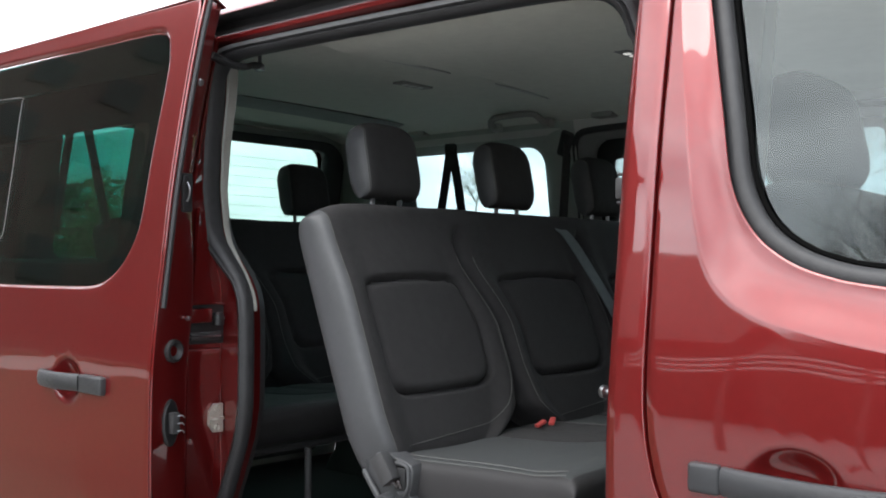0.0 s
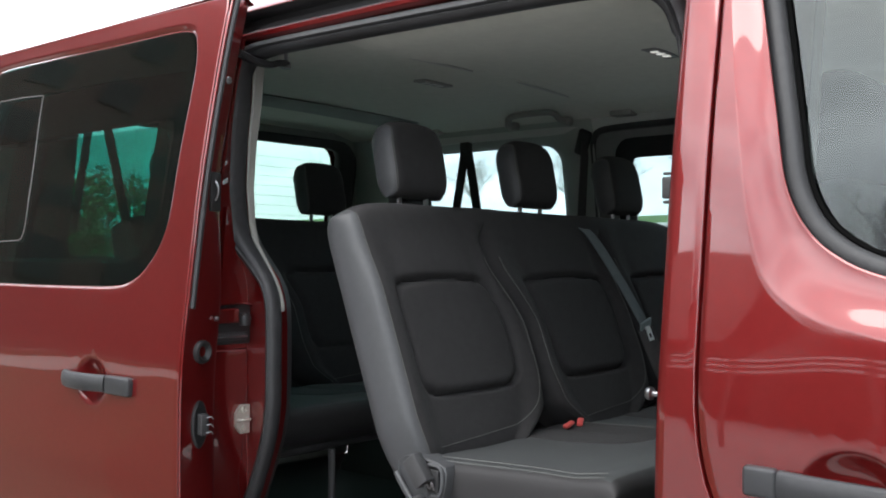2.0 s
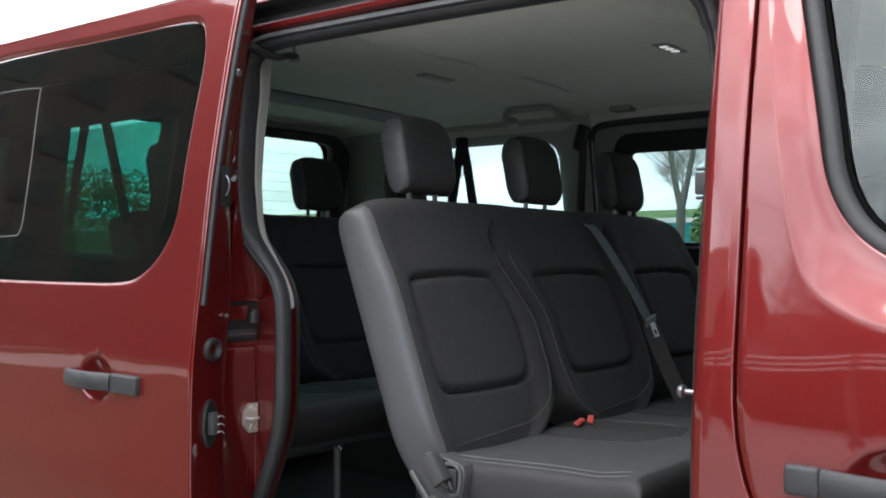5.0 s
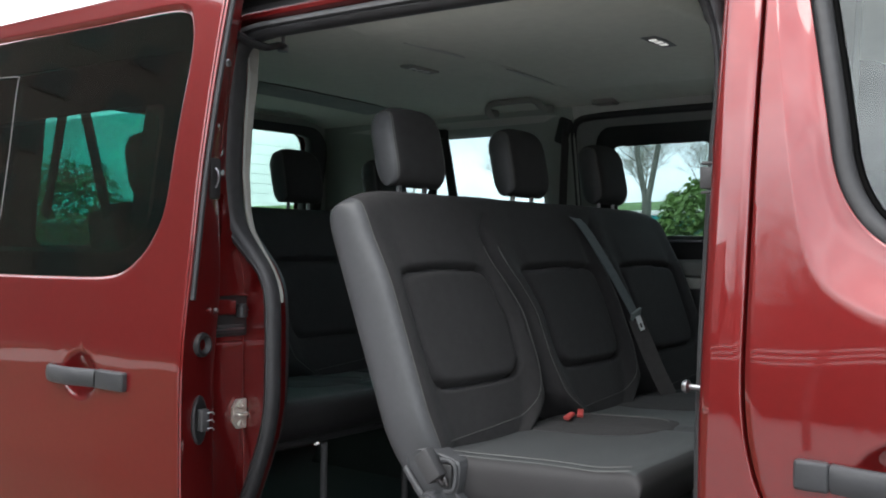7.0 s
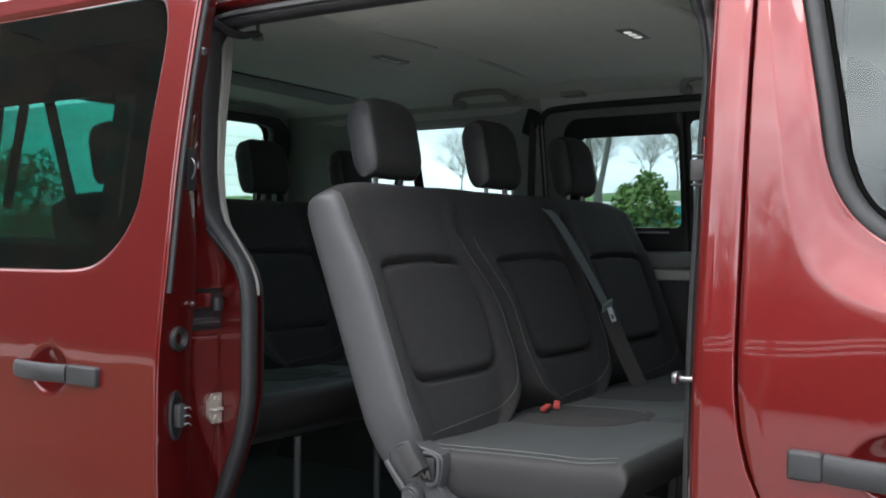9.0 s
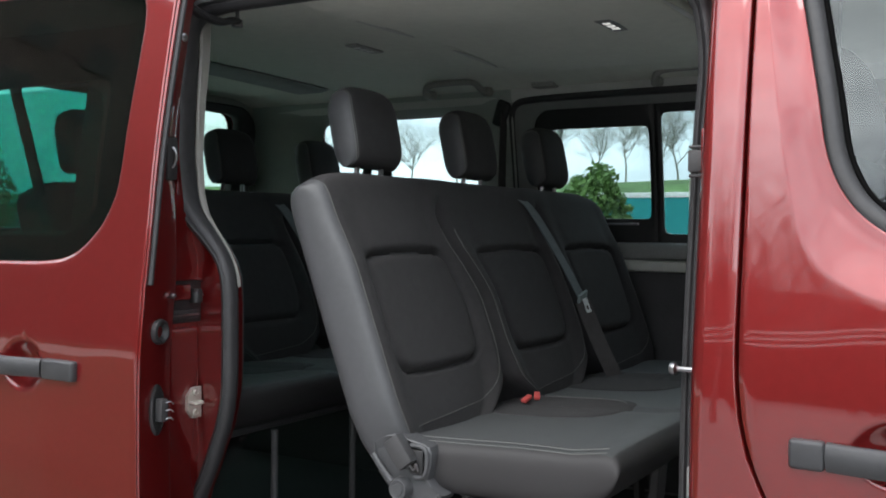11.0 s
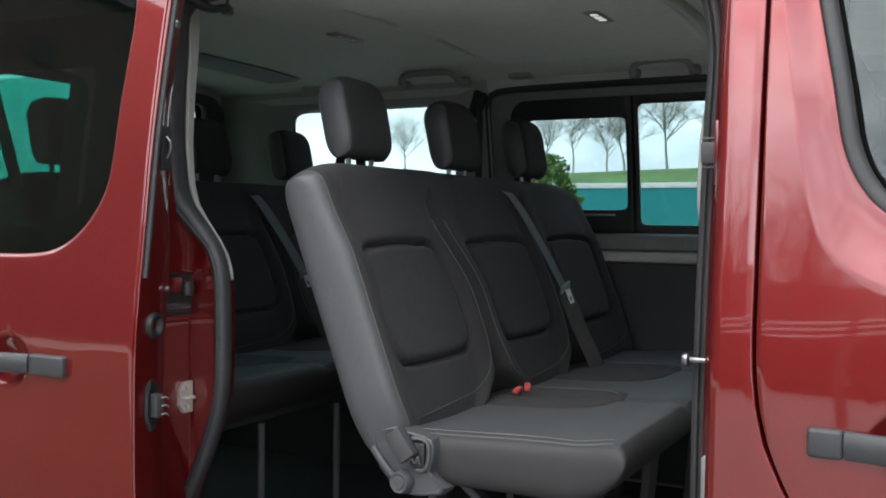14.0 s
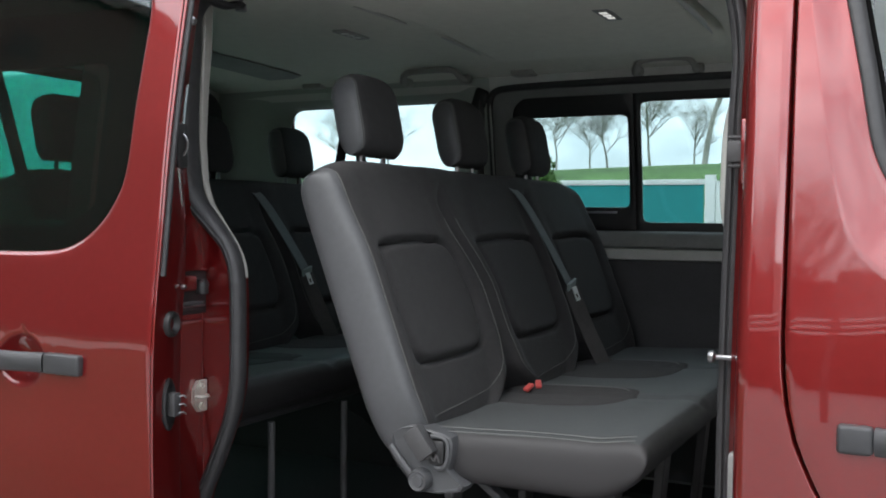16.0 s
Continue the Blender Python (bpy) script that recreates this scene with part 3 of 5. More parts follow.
# ledge under the window
led = [(0.058, 1.318), (0.080, 1.312), (0.088, 1.300), (0.090, 1.272), (0.082, 1.264)]
part("window_ledge", grid_bm([[(x, left(1.29, a), z) for a, z in led] for x in np.linspace(-1.2, -0.12, 12)]), TRIM_MID, van, "grey ledge under the window", thick=0.004)
led = [(0.082, 1.262), (0.094, 1.258), (0.098, 1.246), (0.096, 1.232), (0.078, 1.228)]
part("ledge_strip", grid_bm([[(x, left(1.29, a), z) for a, z in led] for x in np.linspace(-1.2, -0.12, 12)]), TRIM_LIGHT, van, "paler grey strip under the ledge", thick=0.004)
seal_l = resample([(-1.245, left(z, 0.062), z) for z in (0.55, 0.9, 1.2, 1.5, 1.70)] + [(-1.242, left(1.74, 0.064), 1.742), (-1.225, left(1.77, 0.066), 1.772), (-1.18, left(1.78, 0.068), 1.785), (-1.0, left(1.79, 0.07), 1.789), (-0.5, left(1.79, 0.07), 1.789), (-0.12, left(1.79, 0.07), 1.785)], step=0.02)
part("left_door_seal", sweep_bm(seal_l, circle(0.012, 10), up=(0, 1, 0)), RUBBER, van, "black rubber seal of the closed door")

# headliner
rows = []
for k in range(331):
    x = -2.47 + k * 3.2 / 330
    row = []
    for j in range(45):
        y = 0.205 + j * (1.60 - 0.205) / 44
        e = (y - CY) / 0.69
        z = 1.862 - 0.012 * e * e
        if e > 0.86:
            z -= 0.020 * (e - 0.86) / 0.14
        if e < -0.90:
            z -= 0.036 * min(1, (-0.90 - e) / 0.07)
        s = 0.35 + 0.65 * min(abs(y - 0.90) / 0.30, 1.0)
        fade = 1 if abs(e) < 0.70 else max(0, 1 - (abs(e) - 0.70) / 0.1)
        inside = 1 / (1 + math.exp(-(x + 1.10 + 0.04 * e * e) / 0.006)) * 1 / (1 + math.exp((x + 0.43) / 0.006))
        z -= 0.020 * inside * s * fade
        slot = max(math.exp(-((y - 0.68) / 0.10) ** 4), math.exp(-((y - 1.15) / 0.12) ** 4))
        z += 0.040 * math.exp(-((x + 1.115) / 0.010) ** 2) * slot
        z += 0.036 * math.exp(-((x + 0.415) / 0.010) ** 2) * math.exp(-((y - 0.95) / 0.34) ** 6)
        z += 0.012 / (1 + math.exp(-(x + 2.09) / 0.012)) / (1 + math.exp((x + 1.905) / 0.008)) * (1 if abs(e) < 0.80 else max(0, 1 - (abs(e) - 0.80) / 0.12))
        row.append((x, y, z))
    rows.append(row)
tagged(part("headliner", grid_bm(rows), HEADLINER, van, "grey-beige felt headliner", thick=0.004, smooth=60))
# darker grey band along the rear cross recess
rows = []
for x in np.linspace(-2.085, -1.912, 6):
    rows.append([(x, y, 1.856 - 0.012 * ((y - CY) / 0.69) ** 2 - (0.002 if -2.06 < x < -1.93 else -0.006)) for y in np.linspace(0.30, 1.47, 16)])
part("headliner_cross_band", grid_bm(rows), TRIM_BAND, van, "darker grey band across the headliner", thick=0.003)
# narrow strips beside the headliner's raised middle, edge shade put into their grey
for xs, ya, yb in ((-1.112, 0.56, 0.80), (-1.112, 1.00, 1.28), (-0.418, 0.70, 1.22)):
    rows = []
    for k in range(15):
        t = k / 14
        y = ya + (yb - ya) * t
        e = (y - CY) / 0.69
        w = 0.009 * math.sin(math.pi * min(max(t, 0.02), 0.98)) ** 0.6
        xc = xs - 0.04 * e * e
        rows.append([(xc - w, y, 1.849 - 0.012 * e * e), (xc, y, 1.848 - 0.012 * e * e), (xc + w, y, 1.849 - 0.012 * e * e)])
    part("headliner_shade_strip", grid_bm(rows), TRIM_LIGHT, van, "narrow grey strip, edge shade of the headliner put into its colour", thick=0.002)
part("roof_side_trim", grid_bm([[(x, y, z) for y, z in ((1.560, 1.846), (1.577, 1.838), (1.586, 1.822), (1.590, 1.798), (1.598, 1.784), (1.640, 1.780))] for x in np.linspace(-2.46, 0.6, 30)]), TRIM_LIGHT, van, "pale grey side trim of the roof", thick=0.004)
part("roof_side_trim", grid_bm([[(x, y, z) for y, z in ((0.20, 1.806), (0.185, 1.802), (0.16, 1.79), (0.15, 1.77))] for x in np.linspace(-2.46, -1.30, 14)]), TRIM_LIGHT, van, "pale grey side trim of the roof", thick=0.004)

# tailgate
def across(bm):
    for v in bm.verts:
        v.co = (v.co.y, v.co.x, v.co.z)
    return bm


def tail_x(y, z, off=0.0):
    return -2.47 - 0.035 * (1 - ((y - CY) / 0.85) ** 2) + (0.16 * (z - 1.25) if z > 1.25 else 0) - off


TGO = [(0.09, 0.40), (0.03, 1.2), (0.13, 1.88), (0.45, 1.945), (1.30, 1.945), (1.62, 1.88), (1.72, 1.2), (1.66, 0.40)]
TGW = rounded(0.24, 1.51, 1.27, 1.80, 0.07)
part("tailgate", across(ring_panel([(TGO, 6), (TGW, 1)], lambda x, z, b, v: tail_x(x, z, 0.03), (CY, 1.5), 160)), PAINT, van, thick=0.004)
part("tailgate_trim", across(ring_panel([(rounded(0.165, 1.585, 0.56, 1.822, 0.11), 6), (rounded(0.365, 1.49, 1.345, 1.785, 0.04), 1)], lambda x, z, b, v: tail_x(x, z) + 0.03, (CY, 1.5), 160)), TRIM_DARK, van, "dark tailgate trim", thick=0.03)
part("tailgate_surround", across(ring_panel([([(0.10, 0.53), (0.10, 1.85), (1.65, 1.85), (1.65, 0.53)], 4), (rounded(0.20, 1.55, 0.62, 1.80, 0.09), 1)], lambda x, z, b, v: tail_x(x, z) + 0.012, (CY, 1.5), 160)), TRIM_REAR, van, "pale grey trim round the tailgate", thick=0.006)
tg = part("rear_window", across(fill_panel(rounded(0.23, 1.52, 1.26, 1.81, 0.07), lambda x, z: tail_x(x, z, 0.02), (CY, 1.5), 100, 6)), REAR_GLASS, van, "rear window with heating lines", thick=0.004)
for k in range(12):
    z = 1.33 + k * 0.037
    part("heating_wire", sweep_bm([Vector((tail_x(y, z, 0.014), y, z)) for y in np.linspace(0.29, 1.46, 8)], circle(0.0005, 4)), TRIM_DARK, tg)

# front end, closed but plain
rows = []
for x, zt, hw, zb in ((0.96, 1.26, 0.86, 0.30), (1.15, 1.22, 0.865, 0.28), (1.35, 1.15, 0.86, 0.26), (1.55, 1.06, 0.84, 0.25), (1.72, 0.96, 0.79, 0.25), (1.84, 0.82, 0.70, 0.26), (1.90, 0.62, 0.60, 0.30), (1.91, 0.45, 0.55, 0.34)):
    sec = []
    for k in range(28):
        a = 2 * math.pi * k / 28
        ca, sa = math.cos(a), math.sin(a)
        sec.append((x, CY + hw * math.copysign(abs(ca) ** 0.35, ca), (zt + zb) / 2 + (zt - zb) / 2 * math.copysign(abs(sa) ** 0.35, sa)))
    rows.append(sec)
bm = grid_bm(rows, False, True)
bm.verts.ensure_lookup_table()
bm.faces.new([bm.verts[7 * 28 + k] for k in range(28)])
part("bonnet_and_wings", bm, PAINT, van, thick=0.004)
rows = [[(0.62 + 0.83 * t, CY + (0.70 + 0.10 * t) * u, 1.90 + roof_z(0.62) + 0.03 - 0.72 * t - 0.05 * u * u) for u in np.linspace(-1, 1, 13)] for t in np.linspace(0, 1, 9)]
ws = part("windscreen", grid_bm(rows), CLEAR, van, "clear windscreen", thick=0.005)
ws.visible_shadow = False
for sgn in (-1, 1):
    part("a_pillar", sweep_bm([Vector((0.60 + 0.87 * t, CY + sgn * (0.72 + 0.11 * t), 1.885 - 0.70 * t)) for t in np.linspace(0, 1, 9)], oblong(0.09, 0.06), up=(0, 0, 1)), PAINT, van)
    hl = lathe_bm([(0.0, 0.03), (0.06, 0.025), (0.10, 0.0), (0.10, -0.05), (0, -0.05)], (1.72, CY + sgn * 0.62, 0.80), (1, sgn * 0.35, 0.25), 20)
    part("headlight", hl, BULB_GLASS, van, "clear headlight")
part("bumper", box_bm(1.60, 1.96, CY - 0.72, CY + 0.72, 0.26, 0.50, 0.06, 3), BLACK, van, "black plastic bumper")
part("rear_bumper", box_bm(-2.62, -2.46, CY - 0.80, CY + 0.80, 0.30, 0.52, 0.04, 3), BLACK, van, "black plastic bumper")
part("dashboard", box_bm(0.85, 1.35, 0.12, 1.63, 0.95, 1.18, 0.06, 3), TRIM_DARK, van, "dark grey dashboard")


def wheel(x, y, out):
    tyre = part("wheel", lathe_bm([(0.20, -0.09), (0.30, -0.10), (0.325, -0.08), (0.33, 0.0), (0.325, 0.08), (0.30, 0.10), (0.20, 0.09), (0.20, -0.09)], (x, y, 0.33), (0, 1, 0), 40), TYRE, van, "black tyre")
    rim = lathe_bm([(0.0, 0.05), (0.06, 0.06), (0.07, 0.04), (0.16, 0.03), (0.19, 0.07), (0.205, 0.085), (0.205, -0.08)], (x, y, 0.33), (0, out, 0), 30)
    part("rim", rim, CHROME, tyre, "dark steel rim")


for x in (1.25, -1.85):
    wheel(x, 0.13, -1)
    wheel(x, 2 * CY - 0.13, 1)

# ---- front door ----
def dent(bm, cx, cz, rx, rz, depth):
    """Presses a round scoop with a clean rim into a skin; the mesh is refined there first."""
    def d_of(v):
        return math.hypot((v.co.x - cx) / rx, (v.co.z - cz) / rz)
    for size in (0.02, 0.008, 0.004):
        for _ in range(4):
            near = [f for f in bm.faces if math.hypot((f.calc_center_median().x - cx) / rx, (f.calc_center_median().z - cz) / rz) < 1.4 or any(d_of(v) < 1.4 for v in f.verts)]
            long = list({e for f in near for e in f.edges if e.calc_length() > size})
            if not long:
                break
            bmesh.ops.subdivide_edges(bm, edges=long, cuts=1, use_grid_fill=True)
    for v in bm.verts:
        d = d_of(v)
        if d < 1:
            v.co.y += depth * (1 - d * d) ** 1.5
    return bm


FD_WIN = curve2([(-0.03, 1.77), (-0.018, 1.72), (0.015, 1.549), (0.034, 1.448), (0.066, 1.387), (0.112, 1.350), (0.165, 1.330), (0.23, 1.319), (0.45, 1.296), (0.75, 1.262), (0.88, 1.27), (0.90, 1.30), (0.82, 1.40), (0.62, 1.62), (0.50, 1.75), (0.44, 1.79), (0.35, 1.805), (0.03, 1.815), (-0.02, 1.80)], 220)
FD_CREASE = curve2([(-0.066, 1.80), (-0.058, 1.722), (-0.037, 1.554), (-0.010, 1.396), (0.018, 1.319), (0.074, 1.277), (0.147, 1.257), (0.232, 1.242), (0.45, 1.215), (0.78, 1.20), (0.94, 1.22), (0.955, 1.32), (0.86, 1.44), (0.65, 1.68), (0.54, 1.80), (0.44, 1.845), (0.02, 1.86), (-0.055, 1.845)], 220)
FD_OUT = [(gap_x(z) + 0.003, z) for z in np.linspace(0.44, 1.88, 40)] + [(0.42, 1.88), (0.58, 1.84), (0.72, 1.70), (0.97, 1.40), (1.0, 1.2), (0.98, 0.44)]
FD_OUT = FD_OUT[::-1]
FDC = (0.34, 1.50)


def scoop(v, z):
    deep = 0.009 + 0.004 * min(max((1.52 - z) / 0.14, 0), 1)
    return deep * (0.7 * math.sin(v * math.pi / 2) + 0.3 * v * v * (3 - 2 * v))


def fd_y(x, z, b, v):
    e = max(0.0, 1 - (x - gap_x(z) - 0.003) / 0.003) if z < 1.9 else 0
    return side(z) + (scoop(v, z) if b == 1 else (0.0015 * e * e if b == 0 else 0))


front_door = part("front_door", dent(ring_panel([(FD_OUT, 16), (FD_CREASE, 22), (FD_WIN, 1)], fd_y, FDC, 320), 0.135, 1.078, 0.064, 0.046, 0.028), PAINT, van, "red front passenger door with scooped window surround", thick=0.003, smooth=24)
rows = [[(gap_x(z) + 0.0035, side(z) + d, z) for d in (0.004, 0.02, 0.04)] for z in np.linspace(0.44, 1.88, 50)]
part("door_edge", grid_bm(rows), PAINT, front_door, thick=0.002)
fd_glass = part("window_pane", fill_panel([(FDC[0] + (x - FDC[0]) * 0.99, FDC[1] + (z - FDC[1]) * 0.99) for x, z in FD_WIN], lambda x, z: side(z) + 0.040, FDC, 140, 8), PANE, front_door, "clear side window")
fd_glass.visible_shadow = False
fs = [Vector((x, side(z) + 0.030, z)) for x, z in FD_WIN]
fs = resample([(FDC[0] + (p.x - FDC[0]) * 0.985, p.y, FDC[1] + (p.z - FDC[1]) * 0.985) for p in fs][::4], count=200, closed=True)
part("window_seal", sweep_bm(fs, oblong(0.034, 0.022, 0.7), up=(0, 1, 0), closed=True), RUBBER, front_door, "black rubber window seal", smooth=60)
lip = []
for k, p in enumerate(fs):
    t = (Vector(fs[(k + 2) % len(fs)]) - Vector(fs[k - 2])).normalized()
    inward = Vector((t.z, 0, -t.x))
    if inward.dot(Vector((FDC[0], p[1], FDC[1])) - Vector(p)) < 0:
        inward.negate()
    lip.append(Vector(p) + inward * 0.0195 + Vector((0, 0.006, 0)))
part("seal_lip", sweep_bm(lip, circle(0.0042, 8), up=(0, 1, 0), closed=True), ENAMEL, front_door, "black lip of the window seal", smooth=60)
part("inner_door_trim", ring_panel([([(-0.05, 0.5), (-0.05, 1.84), (0.42, 1.84), (0.95, 1.25), (0.95, 0.5)], 5), ([(FDC[0] + (x - FDC[0]) * 0.98, FDC[1] + (z - FDC[1]) * 0.98) for x, z in FD_WIN], 1)], lambda x, z, b, v: side(z) + 0.07, FDC, 120), TRIM_DARK, front_door, "dark inner door trim", thick=0.01)


def door_handle(parent, x_end, z, y0, length, block):
    """A pull grip that runs from an end block; a negative length runs rearwards."""
    d = -1 if length < 0 else 1
    L = abs(length)
    pts = resample([(x_end + d * (block + 0.002), y0 - 0.011, z), (x_end + d * (block + 0.04), y0 - 0.019, z), (x_end + d * L * 0.62, y0 - 0.026, z), (x_end + d * L * 0.85, y0 - 0.020, z), (x_end + d * L * 0.96, y0 - 0.006, z), (x_end + d * L, y0 + 0.002, z)], step=0.008)
    n = len(pts)
    part("handle_grip", sweep_bm(pts, [(0.006, -0.012), (0.008, 0), (0.006, 0.014), (0.002, 0.0185), (-0.003, 0.0185), (-0.008, 0.014), (-0.010, 0), (-0.008, -0.014), (-0.003, -0.0185), (0.002, -0.0185)], up=(0, 0, 1), scale=[1.0 if i < n - 4 else 1 - 0.10 * (i - n + 5) for i in range(n)]), HANDLE, parent, "charcoal plastic pull handle", smooth=50)
    xa, xb = sorted((x_end, x_end + d * block))
    part("handle_end", box_bm(xa, xb, y0 - 0.019, y0 + 0.004, z - 0.0195, z + 0.0195, 0.006, 3), HANDLE, parent, "charcoal plastic handle end block", smooth=50)


door_handle(front_door, 0.0, 1.068, side(1.07) + 0.006, 0.275, 0.045)
part("lock_cover", box_bm(0.062, 0.071, side(1.07) - 0.0165, side(1.07) - 0.010, 1.059, 1.075, 0.002), HANDLE, front_door, "small grey lock cover")

# ---- sliding door, pushed back along the flank ----
SD = 0.118
SD_WIN = curve2([(-1.30, 1.838), (-1.235, 1.825), (-1.210, 1.790), (-1.197, 1.72), (-1.204, 1.56), (-1.209, 1.448), (-1.225, 1.39), (-1.262, 1.338), (-1.32, 1.298), (-1.39, 1.283), (-1.55, 1.279), (-1.85, 1.277), (-2.10, 1.279), (-2.17, 1.30), (-2.20, 1.36), (-2.20, 1.55), (-2.19, 1.78), (-2.16, 1.835), (-2.10, 1.850), (-1.85, 1.848), (-1.55, 1.842)], 240)
SD_OUT = [(-1.114, 0.40), (-1.114, 0.9), (-1.114, 1.5), (-1.116, 1.86), (-1.124, 1.886), (-1.7, 1.896), (-2.25, 1.900), (-2.28, 1.86), (-2.28, 0.40)]
SDC = (-1.72, 1.52)
SD_LIP = [(SDC[0] + (x - SDC[0]) * 1.018, SDC[1] + (z - SDC[1]) * 1.035) for x, z in SD_WIN]


def sd_y(x, z, b, v):
    crease = 0.006 * math.exp(-((z - 0.885 + 0.02 * (x + 1.2)) / 0.05) ** 2) * min(max((-1.12 - x) / 0.25, 0), 1) ** 2
    return side(z, SD) - crease + (0.007 * v if b == 1 else 0)


sliding_door = part("sliding_door", dent(ring_panel([(SD_OUT, 18), (SD_LIP, 3), (SD_WIN, 1)], sd_y, SDC, 320), -1.440, 1.076, 0.066, 0.053, 0.025), PAINT, van, "red sliding door slid open", thick=0.003, smooth=48)


def door_depth(z):
    """The door shell grows thinner above the waist."""
    t = min(max((z - 1.22) / 0.34, 0), 1)
    return 1 - 0.40 * t * t * (3 - 2 * t)


rows = []
for z in np.linspace(0.40, 1.885, 70):
    s, f = side(z, SD), door_depth(z)
    rows.append([(-1.1145, s + 0.002, z), (-1.112, s + 0.004, z), (-1.113, s + 0.010, z), (-1.120, s + 0.05 * f, z), (-1.130, s + 0.090 * f, z), (-1.136, s + 0.099 * f, z), (-1.16, s + 0.102 * f, z), (-1.20, s + 0.102 * f, z)])
part("door_edge", grid_bm(rows), PAINT, sliding_door, "dark red inner edge of the sliding door", thick=0.003, smooth=40)
rows = [[(x, side(1.885, SD) + d, z) for d, z in ((0.0, 1.893), (0.015, 1.897), (0.04, 1.893), (0.062, 1.88))] for x in np.linspace(-2.28, -1.12, 12)]
part("door_top", grid_bm(rows), PAINT, sliding_door, thick=0.003)
strip = resample([(-1.1105, side(z, SD) + 0.014, z) for z in np.linspace(1.245, 1.885, 14)], step=0.03)
part("edge_strip", sweep_bm(strip, oblong(0.012, 0.011, 0.6), up=(0, 1, 0)), RUBBER, sliding_door, "black rubber strip along the door edge")
pane_loop = [(SDC[0] + (x - SDC[0]) * 0.995, SDC[1] + (z - SDC[1]) * 0.992) for x, z in SD_WIN]
sg = part("window_pane", fill_panel(pane_loop, lambda x, z: side(z, SD) + 0.004, SDC, 200, 10), SHEER, sliding_door, "dark tinted door window")
part("tint_film", fill_panel(pane_loop, lambda x, z: side(z, SD) + 0.008, SDC, 200, 10), FILM, sg, "dark teal tint film")
# black printed border of the pane
part("window_border", ring_panel([([(SDC[0] + (x - SDC[0]) * 0.996, SDC[1] + (z - SDC[1]) * 0.993) for x, z in SD_WIN], 3), (curve2([(-1.27, 1.745), (-1.248, 1.73), (-1.252, 1.55), (-1.268, 1.42), (-1.31, 1.36), (-1.40, 1.33), (-1.6, 1.325), (-2.1, 1.325), (-2.15, 1.35), (-2.15, 1.55), (-2.14, 1.75), (-2.10, 1.765), (-1.6, 1.755)], 160), 1)], lambda x, z, b, v: side(z, SD) + 0.017, SDC, 200), ENAMEL, sliding_door, "black border behind the glass", thick=0.003)
inner_loop = curve2([(-1.862, 1.752), (-1.846, 1.74), (-1.842, 1.70), (-1.826, 1.56), (-1.824, 1.43), (-1.836, 1.392), (-1.87, 1.384), (-2.05, 1.384), (-2.09, 1.40), (-2.10, 1.55), (-2.09, 1.74), (-2.05, 1.758)], 120)
part("pane_outline", sweep_bm([Vector((x, side(z, SD) + 0.001, z)) for x, z in inner_loop], circle(0.0011, 6), up=(0, 1, 0), closed=True), TRIM_MID, sliding_door, "thin grey outline of the opening pane")
part("inner_door_trim", ring_panel([([(-1.16, 0.5), (-1.16, 1.84), (-2.25, 1.84), (-2.25, 0.5)], 5), (rounded(-2.16, -1.25, 1.32, 1.77, 0.06), 1)], lambda x, z, b, v: side(z, SD) + 0.092 * door_depth(z), SDC, 120), TRIM_DARK, sliding_door, "dark inner door trim", thick=0.006)
door_handle(sliding_door, -1.275, 1.076, side(1.076, SD) + 0.004, -0.285, 0.092)
# lock cylinder, contact block and catches on the edge
y = side(1.16, SD) + 0.052
gr = lathe_bm([(0.0, -0.004), (0.010, -0.004), (0.013, 0.006), (0.018, 0.010), (0.0225, 0.008), (0.024, 0.002), (0.024, -0.006)], (-1.119, y, 1.157), (0.97, 0.22, 0), 28)
part("rubber_buffer", gr, BLACK, sliding_door, "round black rubber buffer", smooth=50)
y = side(1.01, SD) + 0.052
bm = bmesh.new()
ov = [(0.022 * math.cos(a), 0.048 * math.sin(a)) for a in np.linspace(0, 2 * math.pi, 28, endpoint=False)]
grid_bm([[(-1.120 + d - 0.22 * a * k, y + a * k, 1.012 + b * k) for a, b in ov] for d, k in ((-0.006, 1.0), (0.004, 1.0), (0.007, 0.86), (0.005, 0.70), (0.005, 0.02))], False, True, bm)
contact = part("contact_plate", bm, BLACK, sliding_door, "black oval contact plate", smooth=40)
part("contact_block", box_bm(-1.117, -1.098, y - 0.008, y + 0.010, 0.992, 1.034, 0.002), TRIM_DARK, contact, "grey contact block")
for k in range(3):
    z = 0.997 + 0.015 * k
    part("contact_pin", sweep_bm(resample([(-1.098, y + 0.004, z), (-1.092, y + 0.010, z + 0.002), (-1.090, y + 0.014, z - 0.003)], step=0.003), circle(0.0014, 6), up=(0, 1, 0)), CHROME, contact, "steel contact pin")
for z, s in ((1.712, 0.008), (1.222, 0.005)):
    part("edge_screw", lathe_bm([(0, 0.006), (s * 0.6, 0.006), (s, 0.002), (s, -0.003)], (-1.121, side(z, SD) + (0.036 if z > 1.5 else 0.082), z), (1, 0, 0), 14), CHROME, sliding_door, "dark screw head")
y = side(1.47, SD) + 0.044
latch = part("edge_catch", box_bm(-1.130, -1.112, y - 0.014, y + 0.012, 1.44, 1.52, 0.004), BLACK, sliding_door, "black catch on the door edge")
part("catch_lever", sweep_bm(resample([(-1.110, y - 0.004, 1.50), (-1.102, y - 0.004, 1.49), (-1.102, y - 0.004, 1.475), (-1.110, y - 0.004, 1.462)], step=0.004), circle(0.0022, 6), up=(0, 1, 0)), CHROME, latch, "steel catch lever")

